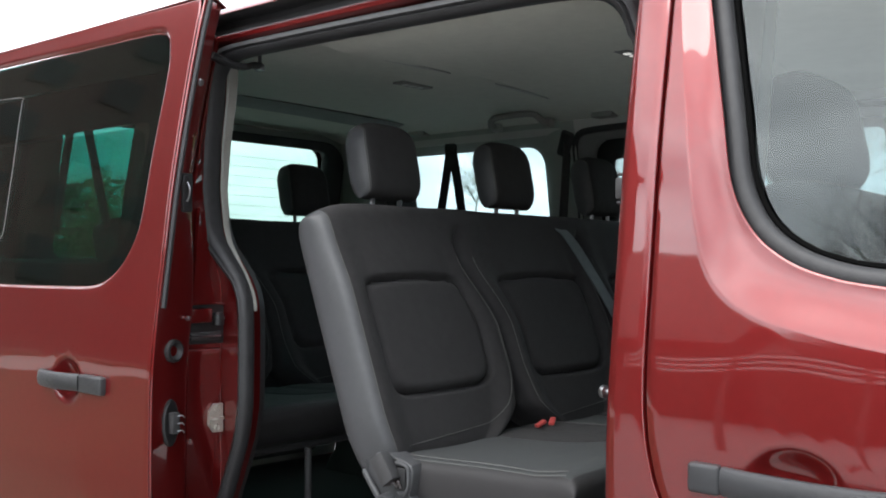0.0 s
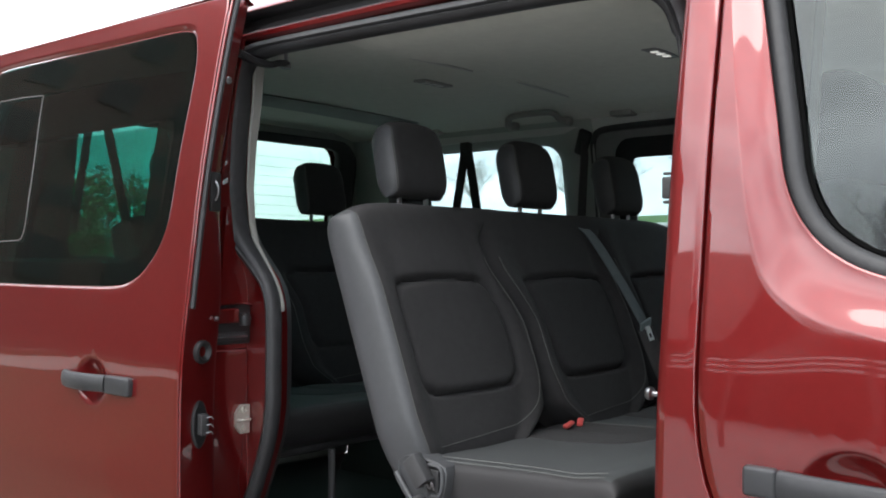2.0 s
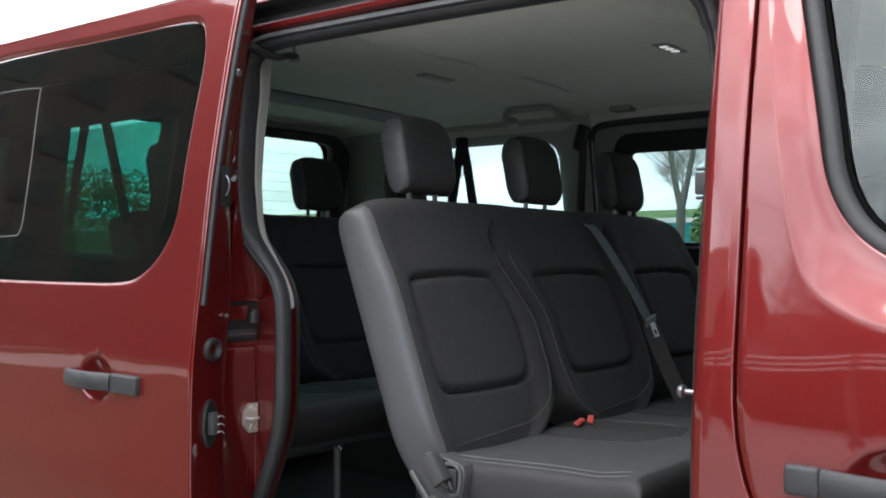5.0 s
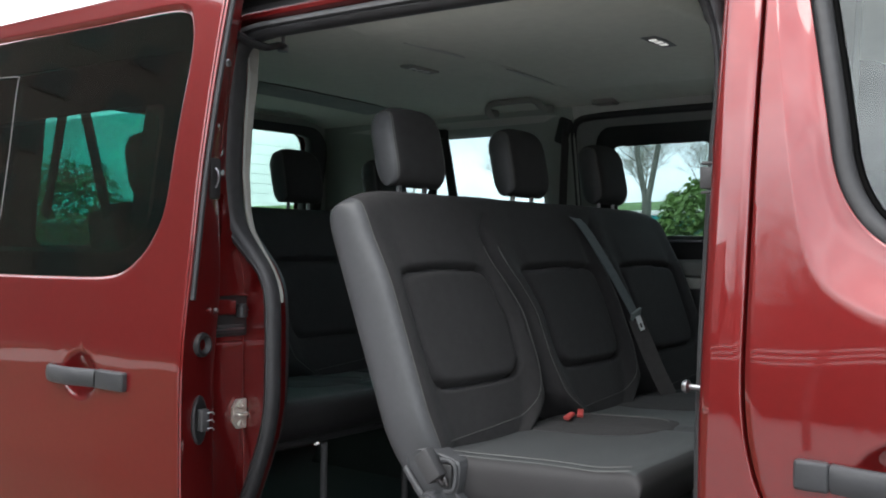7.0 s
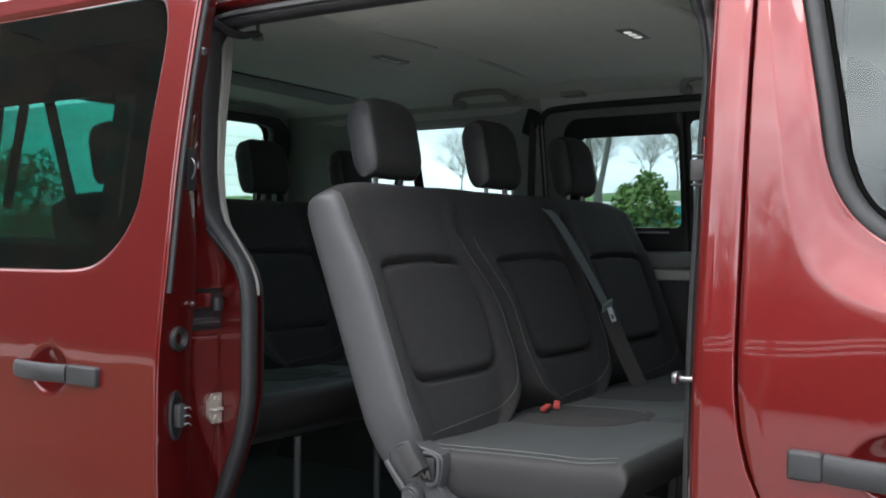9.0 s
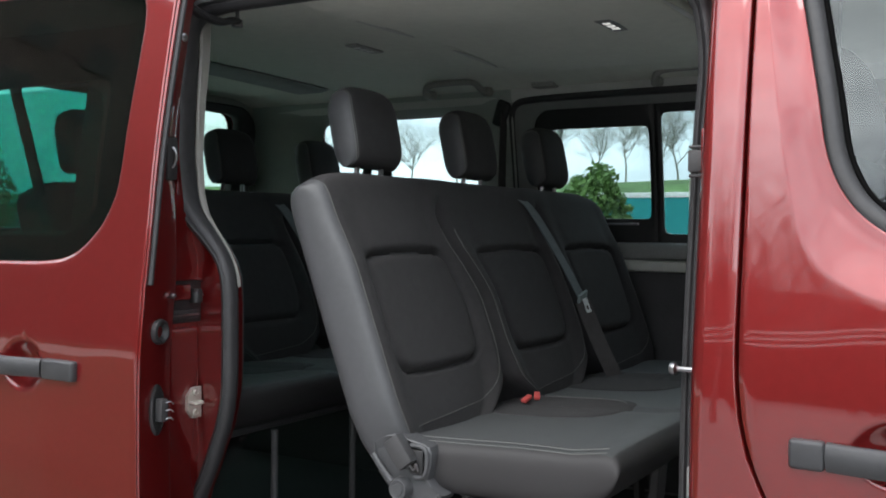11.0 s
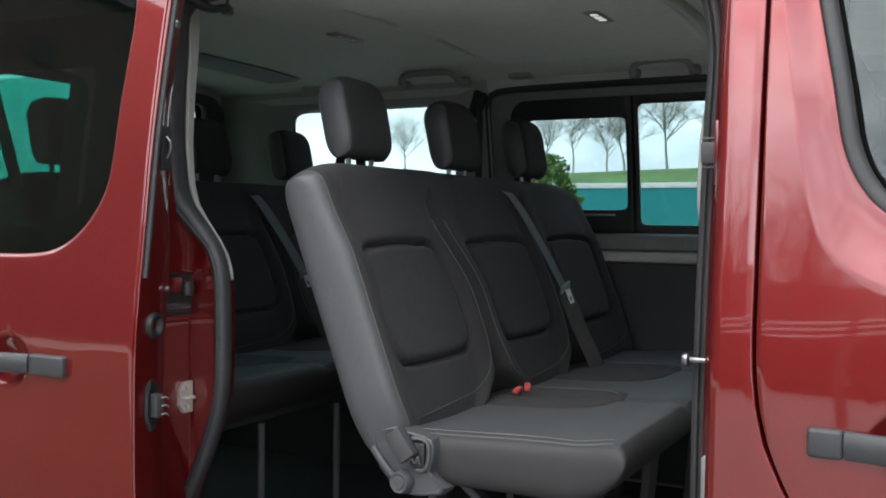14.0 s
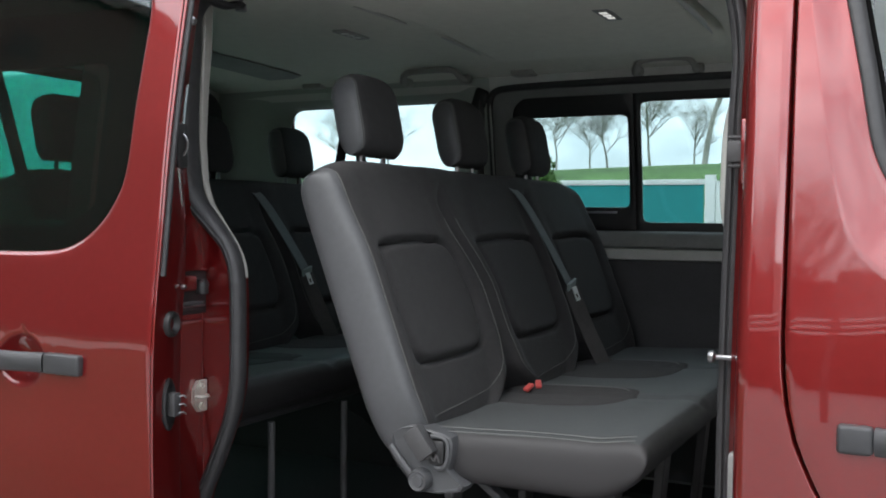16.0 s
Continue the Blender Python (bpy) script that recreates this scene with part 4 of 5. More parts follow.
# ---- fittings on the jambs ----
y0, z0 = side(0.98) + 0.100, 0.997
bm = bmesh.new()
grid_bm([[(-1.183 + dx, y0 + a, z0 + b) for a, b in ((-0.008, -0.014), (0.005, -0.031), (0.028, -0.031), (0.028, 0.031), (0.005, 0.031), (-0.008, 0.014))] for dx in (-0.004, 0.004)], False, True, bm)
bm.verts.ensure_lookup_table()
bm.faces.new([bm.verts[6 + k] for k in range(6)])
strike = part("striker", bm, STEEL, van, "bright steel door striker")
part("striker_pin", sweep_bm(resample([(-1.179, y0 - 0.003, z0), (-1.168, y0 - 0.001, z0), (-1.166, y0 + 0.008, z0), (-1.168, y0 + 0.020, z0), (-1.179, y0 + 0.022, z0)], step=0.003), circle(0.0038, 8), up=(0, 0, 1)), STEEL, strike)
for dz in (-0.020, 0.020):
    part("bolt", lathe_bm([(0, 0.003), (0.003, 0.003), (0.004, 0.005), (0.0065, 0.005), (0.0075, 0.001), (0.0075, -0.002)], (-1.179, y0 + 0.012, z0 + dz), (1, 0, 0), 12), STEEL, strike)
# recess with the middle runner
part("runner_recess", box_bm(-1.215, -1.184, 0.034, 0.128, 1.160, 1.246, 0.004), BLACK, van, "black recess of the middle runner")
part("recess_lip", sweep_bm(resample([(-1.182, 0.034, 1.247), (-1.180, 0.08, 1.248), (-1.180, 0.118, 1.246), (-1.184, 0.126, 1.238)], step=0.006), circle(0.0028, 8), up=(0, 0, 1)), PAINT, van, "red lip over the recess")
part("runner_arm", box_bm(-1.200, -1.176, 0.022, 0.090, 1.206, 1.238, 0.005, 3), PAINT, van, "red runner arm")
part("runner_roller", lathe_bm([(0, 0.014), (0.010, 0.014), (0.013, 0.008), (0.013, -0.014), (0, -0.014)], (-1.178, 0.104, 1.214), (0, 0, 1), 16), BLACK, van, "black runner roller")
for yy, zz in ((0.098, 1.224), (0.112, 1.216), (0.106, 1.206)):
    part("runner_bolt", lathe_bm([(0, 0.004), (0.003, 0.004), (0.0045, 0.001), (0.0045, -0.006)], (-1.172, yy, zz), (1, -0.3, 0.3), 10), CHROME, van, "small steel runner bolt")
part("runner_slot", box_bm(-1.190, -1.181, 0.036, 0.116, 1.168, 1.186, 0.003), TRIM_DARK, van, "dark runner slot")
part("runner_plate", box_bm(-1.19, -1.176, 0.036, 0.112, 1.1745, 1.178, 0.001), CHROME, van)
# upper runner arm
arm = resample([(-1.155, side(1.76) - 0.02, 1.782), (-1.155, side(1.76) + 0.02, 1.772), (-1.150, side(1.76) + 0.06, 1.768), (-1.150, side(1.76) + 0.085, 1.776), (-1.155, side(1.76) + 0.11, 1.778)], step=0.008)
arm_ob = part("upper_runner_arm", sweep_bm(arm, oblong(0.022, 0.014, 0.6), up=(0, 0, 1)), BLACK, van, "black upper runner arm")
part("runner_pin", lathe_bm([(0, 0.03), (0.004, 0.03), (0.004, 0.0), (0.011, 0.0), (0.012, -0.014), (0, -0.014)], (-1.155, side(1.76) + 0.11, 1.782), (0, 0, 1), 14), CHROME, arm_ob)
part("jamb_buffer", lathe_bm([(0, 0.006), (0.008, 0.006), (0.011, 0.001), (0.011, -0.003)], (-1.245, 0.128, 1.842), (0.6, -0.8, 0), 12), LAMP_LENS, van, "small pale buffer")
# guide bolt and catch on the b pillar
gb = lathe_bm([(0, 0.047), (0.008, 0.047), (0.0098, 0.044), (0.0098, 0.039), (0.006, 0.037), (0.0042, 0.034), (0.0042, 0.0), (0.010, -0.001), (0.010, -0.006)], (-0.140, side(1.15) + 0.078, 1.152), (-1, 0, 0), 18)
part("guide_bolt", gb, CHROME, van, "grey steel guide bolt")
y0 = side(1.455) + 0.05
cb = part("jamb_catch", box_bm(-0.146, -0.1365, y0 - 0.010, y0 + 0.010, 1.408, 1.502, 0.003), PAINT, van, "red catch plate on the pillar")
for z in (1.434, 1.476):
    part("catch_pin", lathe_bm([(0, 0.020), (0.0020, 0.020), (0.0024, 0.018), (0.0024, 0.0), (0.006, -0.001)], (-0.145, y0, z), (-1, 0, 0), 12), TRIM_DARK, cb, "grey steel pin")
part("catch_block", box_bm(-0.166, -0.144, y0 - 0.006, y0 + 0.010, 1.439, 1.471, 0.003), TRIM_DARK, cb, "dark catch block")
part("jamb_hinge", box_bm(-0.150, -0.136, side(0.97) + 0.045, side(0.97) + 0.066, 0.93, 1.02, 0.006, 3), TRIM_MID, van, "grey striker on the pillar")

# ---- ceiling fittings ----
def ceiling_lamp(x, y, z, lit):
    lamp = thing("ceiling_lamp", (x, y, z), "slim grey ceiling lamp with three small lenses", "ceiling lamp", "ceiling lamps")
    part("housing", box_bm(x - 0.020, x + 0.020, y - 0.066, y + 0.066, z - 0.004, z + 0.010, 0.0025), TRIM_MID if lit else TRIM_WARM, lamp)
    for k in range(3):
        part("lens", box_bm(x - 0.009, x + 0.009, y - 0.040 + 0.030 * k, y - 0.024 + 0.030 * k, z - 0.0065, z - 0.003, 0.0015), LAMP_LIT if lit else LAMP_LENS, lamp, "small pale lens")


ceiling_lamp(-0.615, 0.910, 1.853, True)
ceiling_lamp(-1.345, 0.905, 1.858, False)


def grab_handle(xa, xb, y, z):
    g = thing("grab_handle", ((xa + xb) / 2, y, z), "grey plastic grab handle above the window", "grab handle", "grab handles")
    pts = resample([(xa, y + 0.03, z - 0.028), (xa + 0.003, y + 0.005, z - 0.026), (xa + 0.016, y - 0.012, z - 0.008), (xa + 0.05, y - 0.014, z), (xb - 0.05, y - 0.014, z), (xb - 0.016, y - 0.012, z - 0.008), (xb - 0.003, y + 0.005, z - 0.026), (xb, y + 0.03, z - 0.028)], step=0.012)
    part("grip", sweep_bm(pts, oblong(0.018, 0.028, 0.7), up=(0, 1, 0)), TRIM_WARM, g, smooth=60)
    for x in (xa, xb):
        part("foot", box_bm(x - 0.018, x + 0.018, y + 0.018, y + 0.055, z - 0.042, z - 0.012, 0.01, 3), TRIM_WARM, g)


grab_handle(-0.728, -0.543, 1.545, 1.842)
grab_handle(-1.505, -1.285, 1.475, 1.838)
for x in (-1.10, -1.92):
    part("coat_hook", box_bm(x - 0.04, x + 0.04, 1.54, 1.60, 1.818, 1.848, 0.006), TRIM_WARM, van, "small grey coat hook cover")
# belt outlet on the left pillar
bo = box_bm(-0.026, 0.026, -0.018, 0.018, -0.046, 0.046, 0.011, 3)
bmesh.ops.transform(bo, matrix=pose(-1.275, 1.605, 1.748, 15, 0, 0) @ pose(0, 0, 0, 0, 24, 0), verts=bo.verts)
part("belt_outlet", bo, BLACK, van, "black seat belt outlet")

# ---- bench seats ----
def pillow(cx, half_w, s0, s1, front, back, frame_fn, relief=None, nu=40, nv=44, pu=7.0, pv=7.0, wfun=None, bm=None, keep=None, top_round=0.0, merged=None):
    """A stuffed closed form. u across, v along; frame_fn(a, s, d) places a point: across, along, forwards."""
    bm = bm or bmesh.new()
    us = [math.copysign(1 - (1 - abs(t)) ** 1.7, t) for t in np.linspace(-1, 1, nu)]
    vs = [math.copysign(1 - (1 - abs(t)) ** 1.7, t) for t in np.linspace(-1, 1, nv)]
    for sgn, dep in ((1, front), (-1, back)):
        rows = []
        for v in vs:
            row = []
            s = (s0 + s1) / 2 + v * (s1 - s0) / 2
            for u in us:
                w = half_w * (wfun(u, v) if wfun else 1)
                ku = max(0, 1 - abs(u) ** pu)
                if merged:
                    ku += (1 - ku) * merged(u, v)
                k = (ku * max(0, 1 - abs(v) ** pv)) ** 0.42
                ss = s - (top_round(u) if callable(top_round) else top_round) * abs(u) ** 4 * max(0, v) ** 2
                d = sgn * dep * k + (relief(u, v) * min(1, k * 1.5) if relief and sgn > 0 else 0)
                row.append(frame_fn(cx + u * w, ss, d))
            rows.append(row)
        own = bmesh.new()
        grid_bm(rows, False, False, own)
        if keep:
            gone = []
            own.faces.ensure_lookup_table()
            idx = 0
            for i in range(nv - 1):
                for j in range(nu - 1):
                    if not keep((us[j] + us[j + 1]) / 2, (vs[i] + vs[i + 1]) / 2, sgn):
                        gone.append(own.faces[idx])
                    idx += 1
            bmesh.ops.delete(own, geom=gone, context="FACES")
        merge(bm, own)
    return bm


LEAN_BACK = radians(21.0)
SA, CA = math.sin(LEAN_BACK), math.cos(LEAN_BACK)
BACK_X, BACK_Z = -0.765, 0.915     # foot of the backrest's middle plane


def back_frame(y, s, d):
    """Across, up the backrest, forwards of its middle plane."""
    return (BACK_X - s * SA + d * CA, y, BACK_Z + s * CA + d * SA)


def sstep(a, b, x):
    t = min(max((x - a) / (b - a), 0), 1)
    return t * t * (3 - 2 * t)


def back_relief(u, v):
    """Bolsters at the sides and a sunk outline round the middle cushion."""
    r = 0.018 * sstep(0.58, 0.86, abs(u)) * (1 - 0.75 * sstep(0.2, 0.75, v))
    a = 0.68 + 0.02 * v
    top, bot = 0.30 + 0.06 * (1 - u * u), -0.50
    mid, half = (top + bot) / 2, (top - bot) / 2
    n = 6 + 8 * sstep(-0.1, 0.25, v)
    q = ((abs(u) / a) ** n + (abs(v - mid) / half) ** n) ** (1 / n)
    up = sstep(0.1, 0.3, v)
    depth = 0.010 * (1 - up) + 0.014 * up + 0.008 * sstep(-0.30, -0.46, v)
    if abs(u) > a - 0.08:
        depth *= 0.75
    r -= depth * math.exp(-((q - 1.0) / 0.036) ** 2)
    r += 0.006 * (1 - sstep(0.86, 1.0, q))
    r += 0.008 * sstep(top, top + 0.04, v) * (1 - sstep(top + 0.05, top + 0.45, v)) * (1 - sstep(0.5, 0.8, abs(u)))
    return r


def head_frame_at(y0, xb, zb, lean=12):
    sa, ca = math.sin(radians(lean)), math.cos(radians(lean))

    def f(y, s, d):
        return (xb - s * sa + d * ca, y, zb + s * ca + d * sa)
    return f


SEAT_Y = (0.400, 0.8825, 1.365)
HALF = 0.242


def seam_shift(v):
    """How far the seam between two backrests swings aside up the back."""
    return 0.075 * sstep(-0.1, 0.5, v) - 0.045 * sstep(0.6, 1.0, v)



def back_width(i, half):
    """Across-scale of the i-th backrest: the foot is rounded in, but for an outer side."""
    def f(u, v):
        out = (u < 0 and i in (0, 3)) or (u > 0 and i in (2, 3))
        foot = 0.10 * sstep(-0.58, -1.12, v) if out else 0.10 * sstep(-0.35, -0.8, v) + 0.55 * sstep(-0.66, -1.08, v)
        k = 1.0 - foot - (0.0 if i == 0 else 0.04 * sstep(0.6, 1.0, v) if out else 0.0)
        if i == 0 and u > 0:
            k -= seam_shift(v) / half
        if i == 1 and u < 0:
            k += seam_shift(v) / half
        if i == 1 and u > 0:
            k -= 0.4 * seam_shift(v) / half
        if i == 2 and u < 0:
            k += 0.4 * seam_shift(v) / half
        return k
    return f


def back_merge(i):
    """One where a backrest's side runs on into its neighbour, near the top."""
    def f(u, v):
        inner = (u > 0 and i in (0, 1)) or (u < 0 and i in (1, 2))
        return sstep(0.62, 0.86, v) if inner else 0.0
    return f


def stitch(pts, parent, name="stitching", r=0.0007):
    part(name, sweep_bm(pts, circle(r, 5), up=(0.1, 0.3, 1)), THREAD, parent, "pale stitching")


def bench(name, label, posts=False):
    b = thing(name, (-0.6, 0.885, 0.53), label, "bench seat", "rows of bench seats")
    L = 0.588
    for i, yc in enumerate(SEAT_Y):
        outer = -1 if i == 0 else 1
        cut = (lambda u, v, s: u > -0.905) if i == 0 else ((lambda u, v, s: u < 0.905) if i == 2 else None)
        hw = HALF if i != 1 else 0.2405
        bw, mg = back_width(i, hw), back_merge(i)
        nu, nv = (64, 84) if posts else (104, 150)
        tr = (lambda u: 0.036 if u < 0 else 0.0) if i == 0 else ((lambda u: 0.050 if u > 0 else 0.0) if i == 2 else (lambda u: 0.0))
        back = part("backrest", pillow(yc, hw, 0.0, L, 0.052, 0.050, back_frame, back_relief, nu, nv, 16, 14, bw, keep=cut, top_round=tr, merged=mg), FABRIC, b, "charcoal fabric backrest with a sunk middle pad", smooth=60)
        if cut:
            inv = (lambda u, v, s: u <= -0.905) if i == 0 else (lambda u, v, s: u >= 0.905)
            part("side_bolster", pillow(yc, hw, 0.0, L, 0.052, 0.050, back_frame, back_relief, nu, nv, 16, 14, bw, keep=inv, top_round=tr, merged=mg), LEATHER, back, "smooth grey leatherette side", smooth=60)
        seams = []
        out_top = 0.93 if i == 0 else 0.52
        seams.append([(-0.90 if i == 0 else -0.88, v) for v in np.linspace(-0.93, out_top, 44)])
        foot = [(0.88, v) for v in np.linspace(0.93 if i == 2 else 0.52, -0.46, 34)]
        foot += [(0.88 - 0.38 * (1 - math.cos(a)), -0.46 - 0.34 * math.sin(a)) for a in np.linspace(0.1, math.pi / 2, 12)]
        foot += [(u, -0.80 - 0.04 * (0.5 - u)) for u in np.linspace(0.42, -0.70, 16)]
        seams.append(foot)
        for line in seams:
            pts = []
            for uu, v in line:
                s = (v + 1) * L / 2
                k = (max(0, 1 - abs(uu) ** 16) * max(0, 1 - abs(v) ** 14)) ** 0.42
                ss = s - tr(uu) * abs(uu) ** 4 * max(0, v) ** 2
                d = 0.052 * k + back_relief(uu, v) * min(1, k * 1.5) + 0.001
                pts.append(Vector(back_frame(yc + uu * hw * bw(uu, v), ss, d)))
            stitch(pts, back)
        # headrest on two posts
        hf = head_frame_at(yc, -0.985, 1.492 if posts else 1.484)
        hy = yc + ((0.000, 0.065, 0.030) if posts else (0.033, 0.010, -0.008))[i]

        def hr_w(u, v):
            return 1.0 - 0.10 * sstep(0.3, 1.0, v) - 0.05 * sstep(-0.5, -1, v)
        kp = lambda u, v, s: abs(u) < 0.90
        head = part("headrest", pillow(hy, 0.094, 0.0, 0.180, 0.043, 0.034, hf, None, 48, 44, 9, 4.6, hr_w, keep=kp, top_round=0.02), FABRIC, b, "charcoal fabric headrest", smooth=60)
        for ki in (lambda u, v, s: u >= 0.90, lambda u, v, s: u <= -0.90):
            part("headrest_side", pillow(hy, 0.094, 0.0, 0.180, 0.043, 0.034, hf, None, 48, 44, 9, 4.6, hr_w, keep=ki, top_round=0.02), LEATHER, head, "grey leatherette headrest side", smooth=60)
        for su in (-1, 1):
            for off in (0.885, 0.915):
                pts = []
                for sgn, vv in [(1, v) for v in np.linspace(-0.9, 0.985, 22)] + [(-1, v) for v in np.linspace(0.985, 0.3, 8)]:
                    u = off * su
                    k = (max(0, 1 - abs(u) ** 9) * max(0, 1 - abs(vv) ** 4.6)) ** 0.42
                    ss = 0.090 + vv * 0.090 - 0.02 * u ** 4 * max(0, vv) ** 2
                    pts.append(Vector(hf(hy + u * 0.094 * hr_w(u, vv), ss + (0.0006 if vv > 0.9 else 0), sgn * ((0.043 if sgn > 0 else 0.034) * k + 0.0006))))
                stitch(pts, head, r=0.0007)
        for oy in (hy - yc - 0.050, hy - yc + 0.040):
            part("headrest_post", sweep_bm([Vector((-0.985, yc + oy, 1.43)), Vector((-0.985, yc + oy, 1.50))], circle(0.006, 8), up=(1, 0, 0)), CHROME, b, "steel headrest post")
            part("post_sleeve", lathe_bm([(0, 0.012), (0.012, 0.011), (0.016, 0.004), (0.016, -0.01)], (-0.985, yc + oy, 1.440), (0, 0, 1), 12), BLACK, b, "black plastic post sleeve")
    # seat cushion: one upholstered slab, its near end in leatherette
    def cf(y, s, d):
        low = max(0.0, 0.03 - d) / 0.08
        x = -0.80 + s * 1.045 - 0.040 * low * low * sstep(0.25, 0.475, s)
        lift = 0.012 * sstep(0.05, 0.36, s) + 0.012 * sstep(0.38, 0.475, s)
        return (x, y, 0.922 + d * (1 + (0.12 + 0.26 * sstep(0.05, 0.40, s)) * (d < 0)) + lift)

    yc, hw = 0.882, 0.692

    def c_rel(u, v):
        a = yc + u * hw
        r = 0.0
        for ys in SEAT_Y:
            q = (a - ys) / 0.19
            r -= 0.012 * math.exp(-q * q) * (1 - sstep(0.2, 0.9, v))
        for ym in (0.645, 1.125):
            r -= 0.010 * math.exp(-((a - ym) / 0.018) ** 2)
        return r
    ck = lambda u, v, s: not (s < 0 or abs(u) > 0.984 or v > 0.93)
    cush = part("seat_cushion", pillow(yc, hw, 0.0, 0.475, 0.048, 0.05, cf, c_rel, 110, 56, 64, 10, keep=ck), FABRIC_SEAT, b, "grey fabric seat cushion with darker pads", smooth=60)
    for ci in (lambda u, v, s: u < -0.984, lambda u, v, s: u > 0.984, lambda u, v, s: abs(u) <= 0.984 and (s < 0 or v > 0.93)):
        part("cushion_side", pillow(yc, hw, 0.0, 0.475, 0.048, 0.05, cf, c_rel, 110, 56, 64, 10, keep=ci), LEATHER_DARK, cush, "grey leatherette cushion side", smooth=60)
    for ys, half, sm, sh in ((0.645, 0.135, 0.165, 0.165), (1.09, 0.165, 0.165, 0.165)):
        def pad_pt(q, r):
            a = ys + half * r * math.copysign(abs(math.cos(q)) ** 0.7, math.cos(q))
            sv = sm + sh * r * math.copysign(abs(math.sin(q)) ** 0.7, math.sin(q))
            u, v = (a - yc) / hw, sv / 0.475 * 2 - 1
            k = (max(0, 1 - abs(u) ** 64) * max(0, 1 - abs(v) ** 10)) ** 0.42
            x, y, z = cf(a, sv, 0.048 * k + c_rel(u, v) * min(1, k * 1.5))
            return Vector((x, y, z))
        rings = [[pad_pt(2 * math.pi * j / 48, r) + Vector((0, 0, h)) for j in range(48)] for r, h in ((1.0, -0.003), (0.985, 0.0012), (0.9, 0.0016), (0.7, 0.0018), (0.45, 0.002), (0.2, 0.002), (0.01, 0.002))]
        part("cushion_pad", grid_bm(rings, False, True), FABRIC, cush, "dark fabric pad", smooth=60)
        stitch([pad_pt(q, 0.86) + Vector((0, 0, 0.003)) for q in np.linspace(-0.9, 1.25, 24)], cush, r=0.0009)
    for off in (0.0, 0.010):
        pts = []
        for s in np.linspace(0.10, 0.455, 24):
            x, y, z = cf(yc - hw + 0.006 + 0.02 * (1 - off * 40), s, 0.0)
            pts.append(Vector((x, yc - hw + 0.0155 - 0.9 * off, z + 0.0462 - off * 0.55)))
        stitch(pts, cush)
    # steel underframe
    if posts:
        for yl in (0.375, 0.685, 1.36):
            part("leg", sweep_bm([Vector((-0.31, yl, 0.545)), Vector((-0.31, yl, 0.875))], circle(0.009, 10), up=(1, 0, 0)), TRIM_DARK, b, "thin grey steel post")
            part("leg_foot", box_bm(-0.33, -0.29, yl - 0.02, yl + 0.02, 0.53, 0.548, 0.004), TRIM_DARK, b)
            part("floor_track", box_bm(-0.85, -0.36, yl - 0.025, yl + 0.025, 0.53, 0.548, 0.004), TRIM_DARK, b, "dark floor track")
    else:
        for yl in (0.30, 0.66, 1.06, 1.40):
            leg = [Vector((-0.395, yl, 0.872)), Vector((-0.405, yl, 0.76)), Vector((-0.425, yl, 0.545))]
            part("leg", sweep_bm(leg, oblong(0.020, 0.052, 0.3), up=(0, 1, 0)), TRIM_DARK, b, "flat grey steel leg")
            leg = [Vector((-0.72, yl, 0.868)), Vector((-0.71, yl, 0.70)), Vector((-0.70, yl, 0.545))]
            part("leg", sweep_bm(leg, oblong(0.020, 0.045, 0.3), up=(0, 1, 0)), TRIM_DARK, b, "dark steel leg")
            part("floor_track", box_bm(-0.85, -0.36, yl - 0.025, yl + 0.025, 0.53, 0.548, 0.004), TRIM_DARK, b, "dark floor track")
        part("side_strut", sweep_bm([Vector((-0.645, 0.26, 0.870)), Vector((-0.60, 0.27, 0.83)), Vector((-0.50, 0.28, 0.72))], oblong(0.014, 0.03, 0.4), up=(0, 1, 0)), TRIM_DARK, b, "grey steel strut")
    for x in (-0.42, -0.74):
        part("cross_tube", sweep_bm([Vector((x, 0.24, 0.862)), Vector((x, 1.52, 0.862))], circle(0.014, 10), up=(0, 0, 1)), TRIM_DARK, b, "dark steel cross tube")
    # recliner cover and lever at the near end
    bm = bmesh.new()
    prof = [(-0.786, 0.958), (-0.765, 0.970), (-0.739, 0.975), (-0.675, 0.964), (-0.660, 0.958), (-0.655, 0.948), (-0.657, 0.925), (-0.664, 0.898), (-0.652, 0.884), (-0.632, 0.872), (-0.640, 0.860), (-0.687, 0.851), (-0.722, 0.851), (-0.744, 0.866), (-0.772, 0.895), (-0.786, 0.928)]
    grid_bm([[((-0.715 + (x + 0.715) * k), y, (0.912 + (z - 0.912) * k)) for x, z in prof] for y, k in ((0.215, 1.0), (0.180, 1.0), (0.172, 0.97), (0.170, 0.92), (0.174, 0.88), (0.174, 0.02))], False, True, bm)
    rc = part("recliner_cover", bm, LEATHER, b, "grey plastic recliner cover", smooth=35)
    part("recliner_pivot", lathe_bm([(0, 0.018), (0.010, 0.018), (0.0115, 0.015), (0.013, 0.015), (0.0175, 0.017), (0.021, 0.012), (0.022, -0.01)], (-0.719, 0.170, 0.876), (0, -1, 0), 28), LEATHER, rc, "grey round pivot cap")
    lev = box_bm(-0.018, 0.018, -0.012, 0.012, -0.029, 0.029, 0.003, 2)
    bmesh.ops.transform(lev, matrix=pose(-0.713, 0.154, 0.947, 0, -37, 0), verts=lev.verts)
    part("recliner_lever", lev, TRIM_DARK, rc, "grey release lever")
    sock = box_bm(-0.703, -0.672, 0.165, 0.1765, 0.906, 0.952, 0.005)
    part("lever_socket", sock, BLACK, rc, "black lever socket")
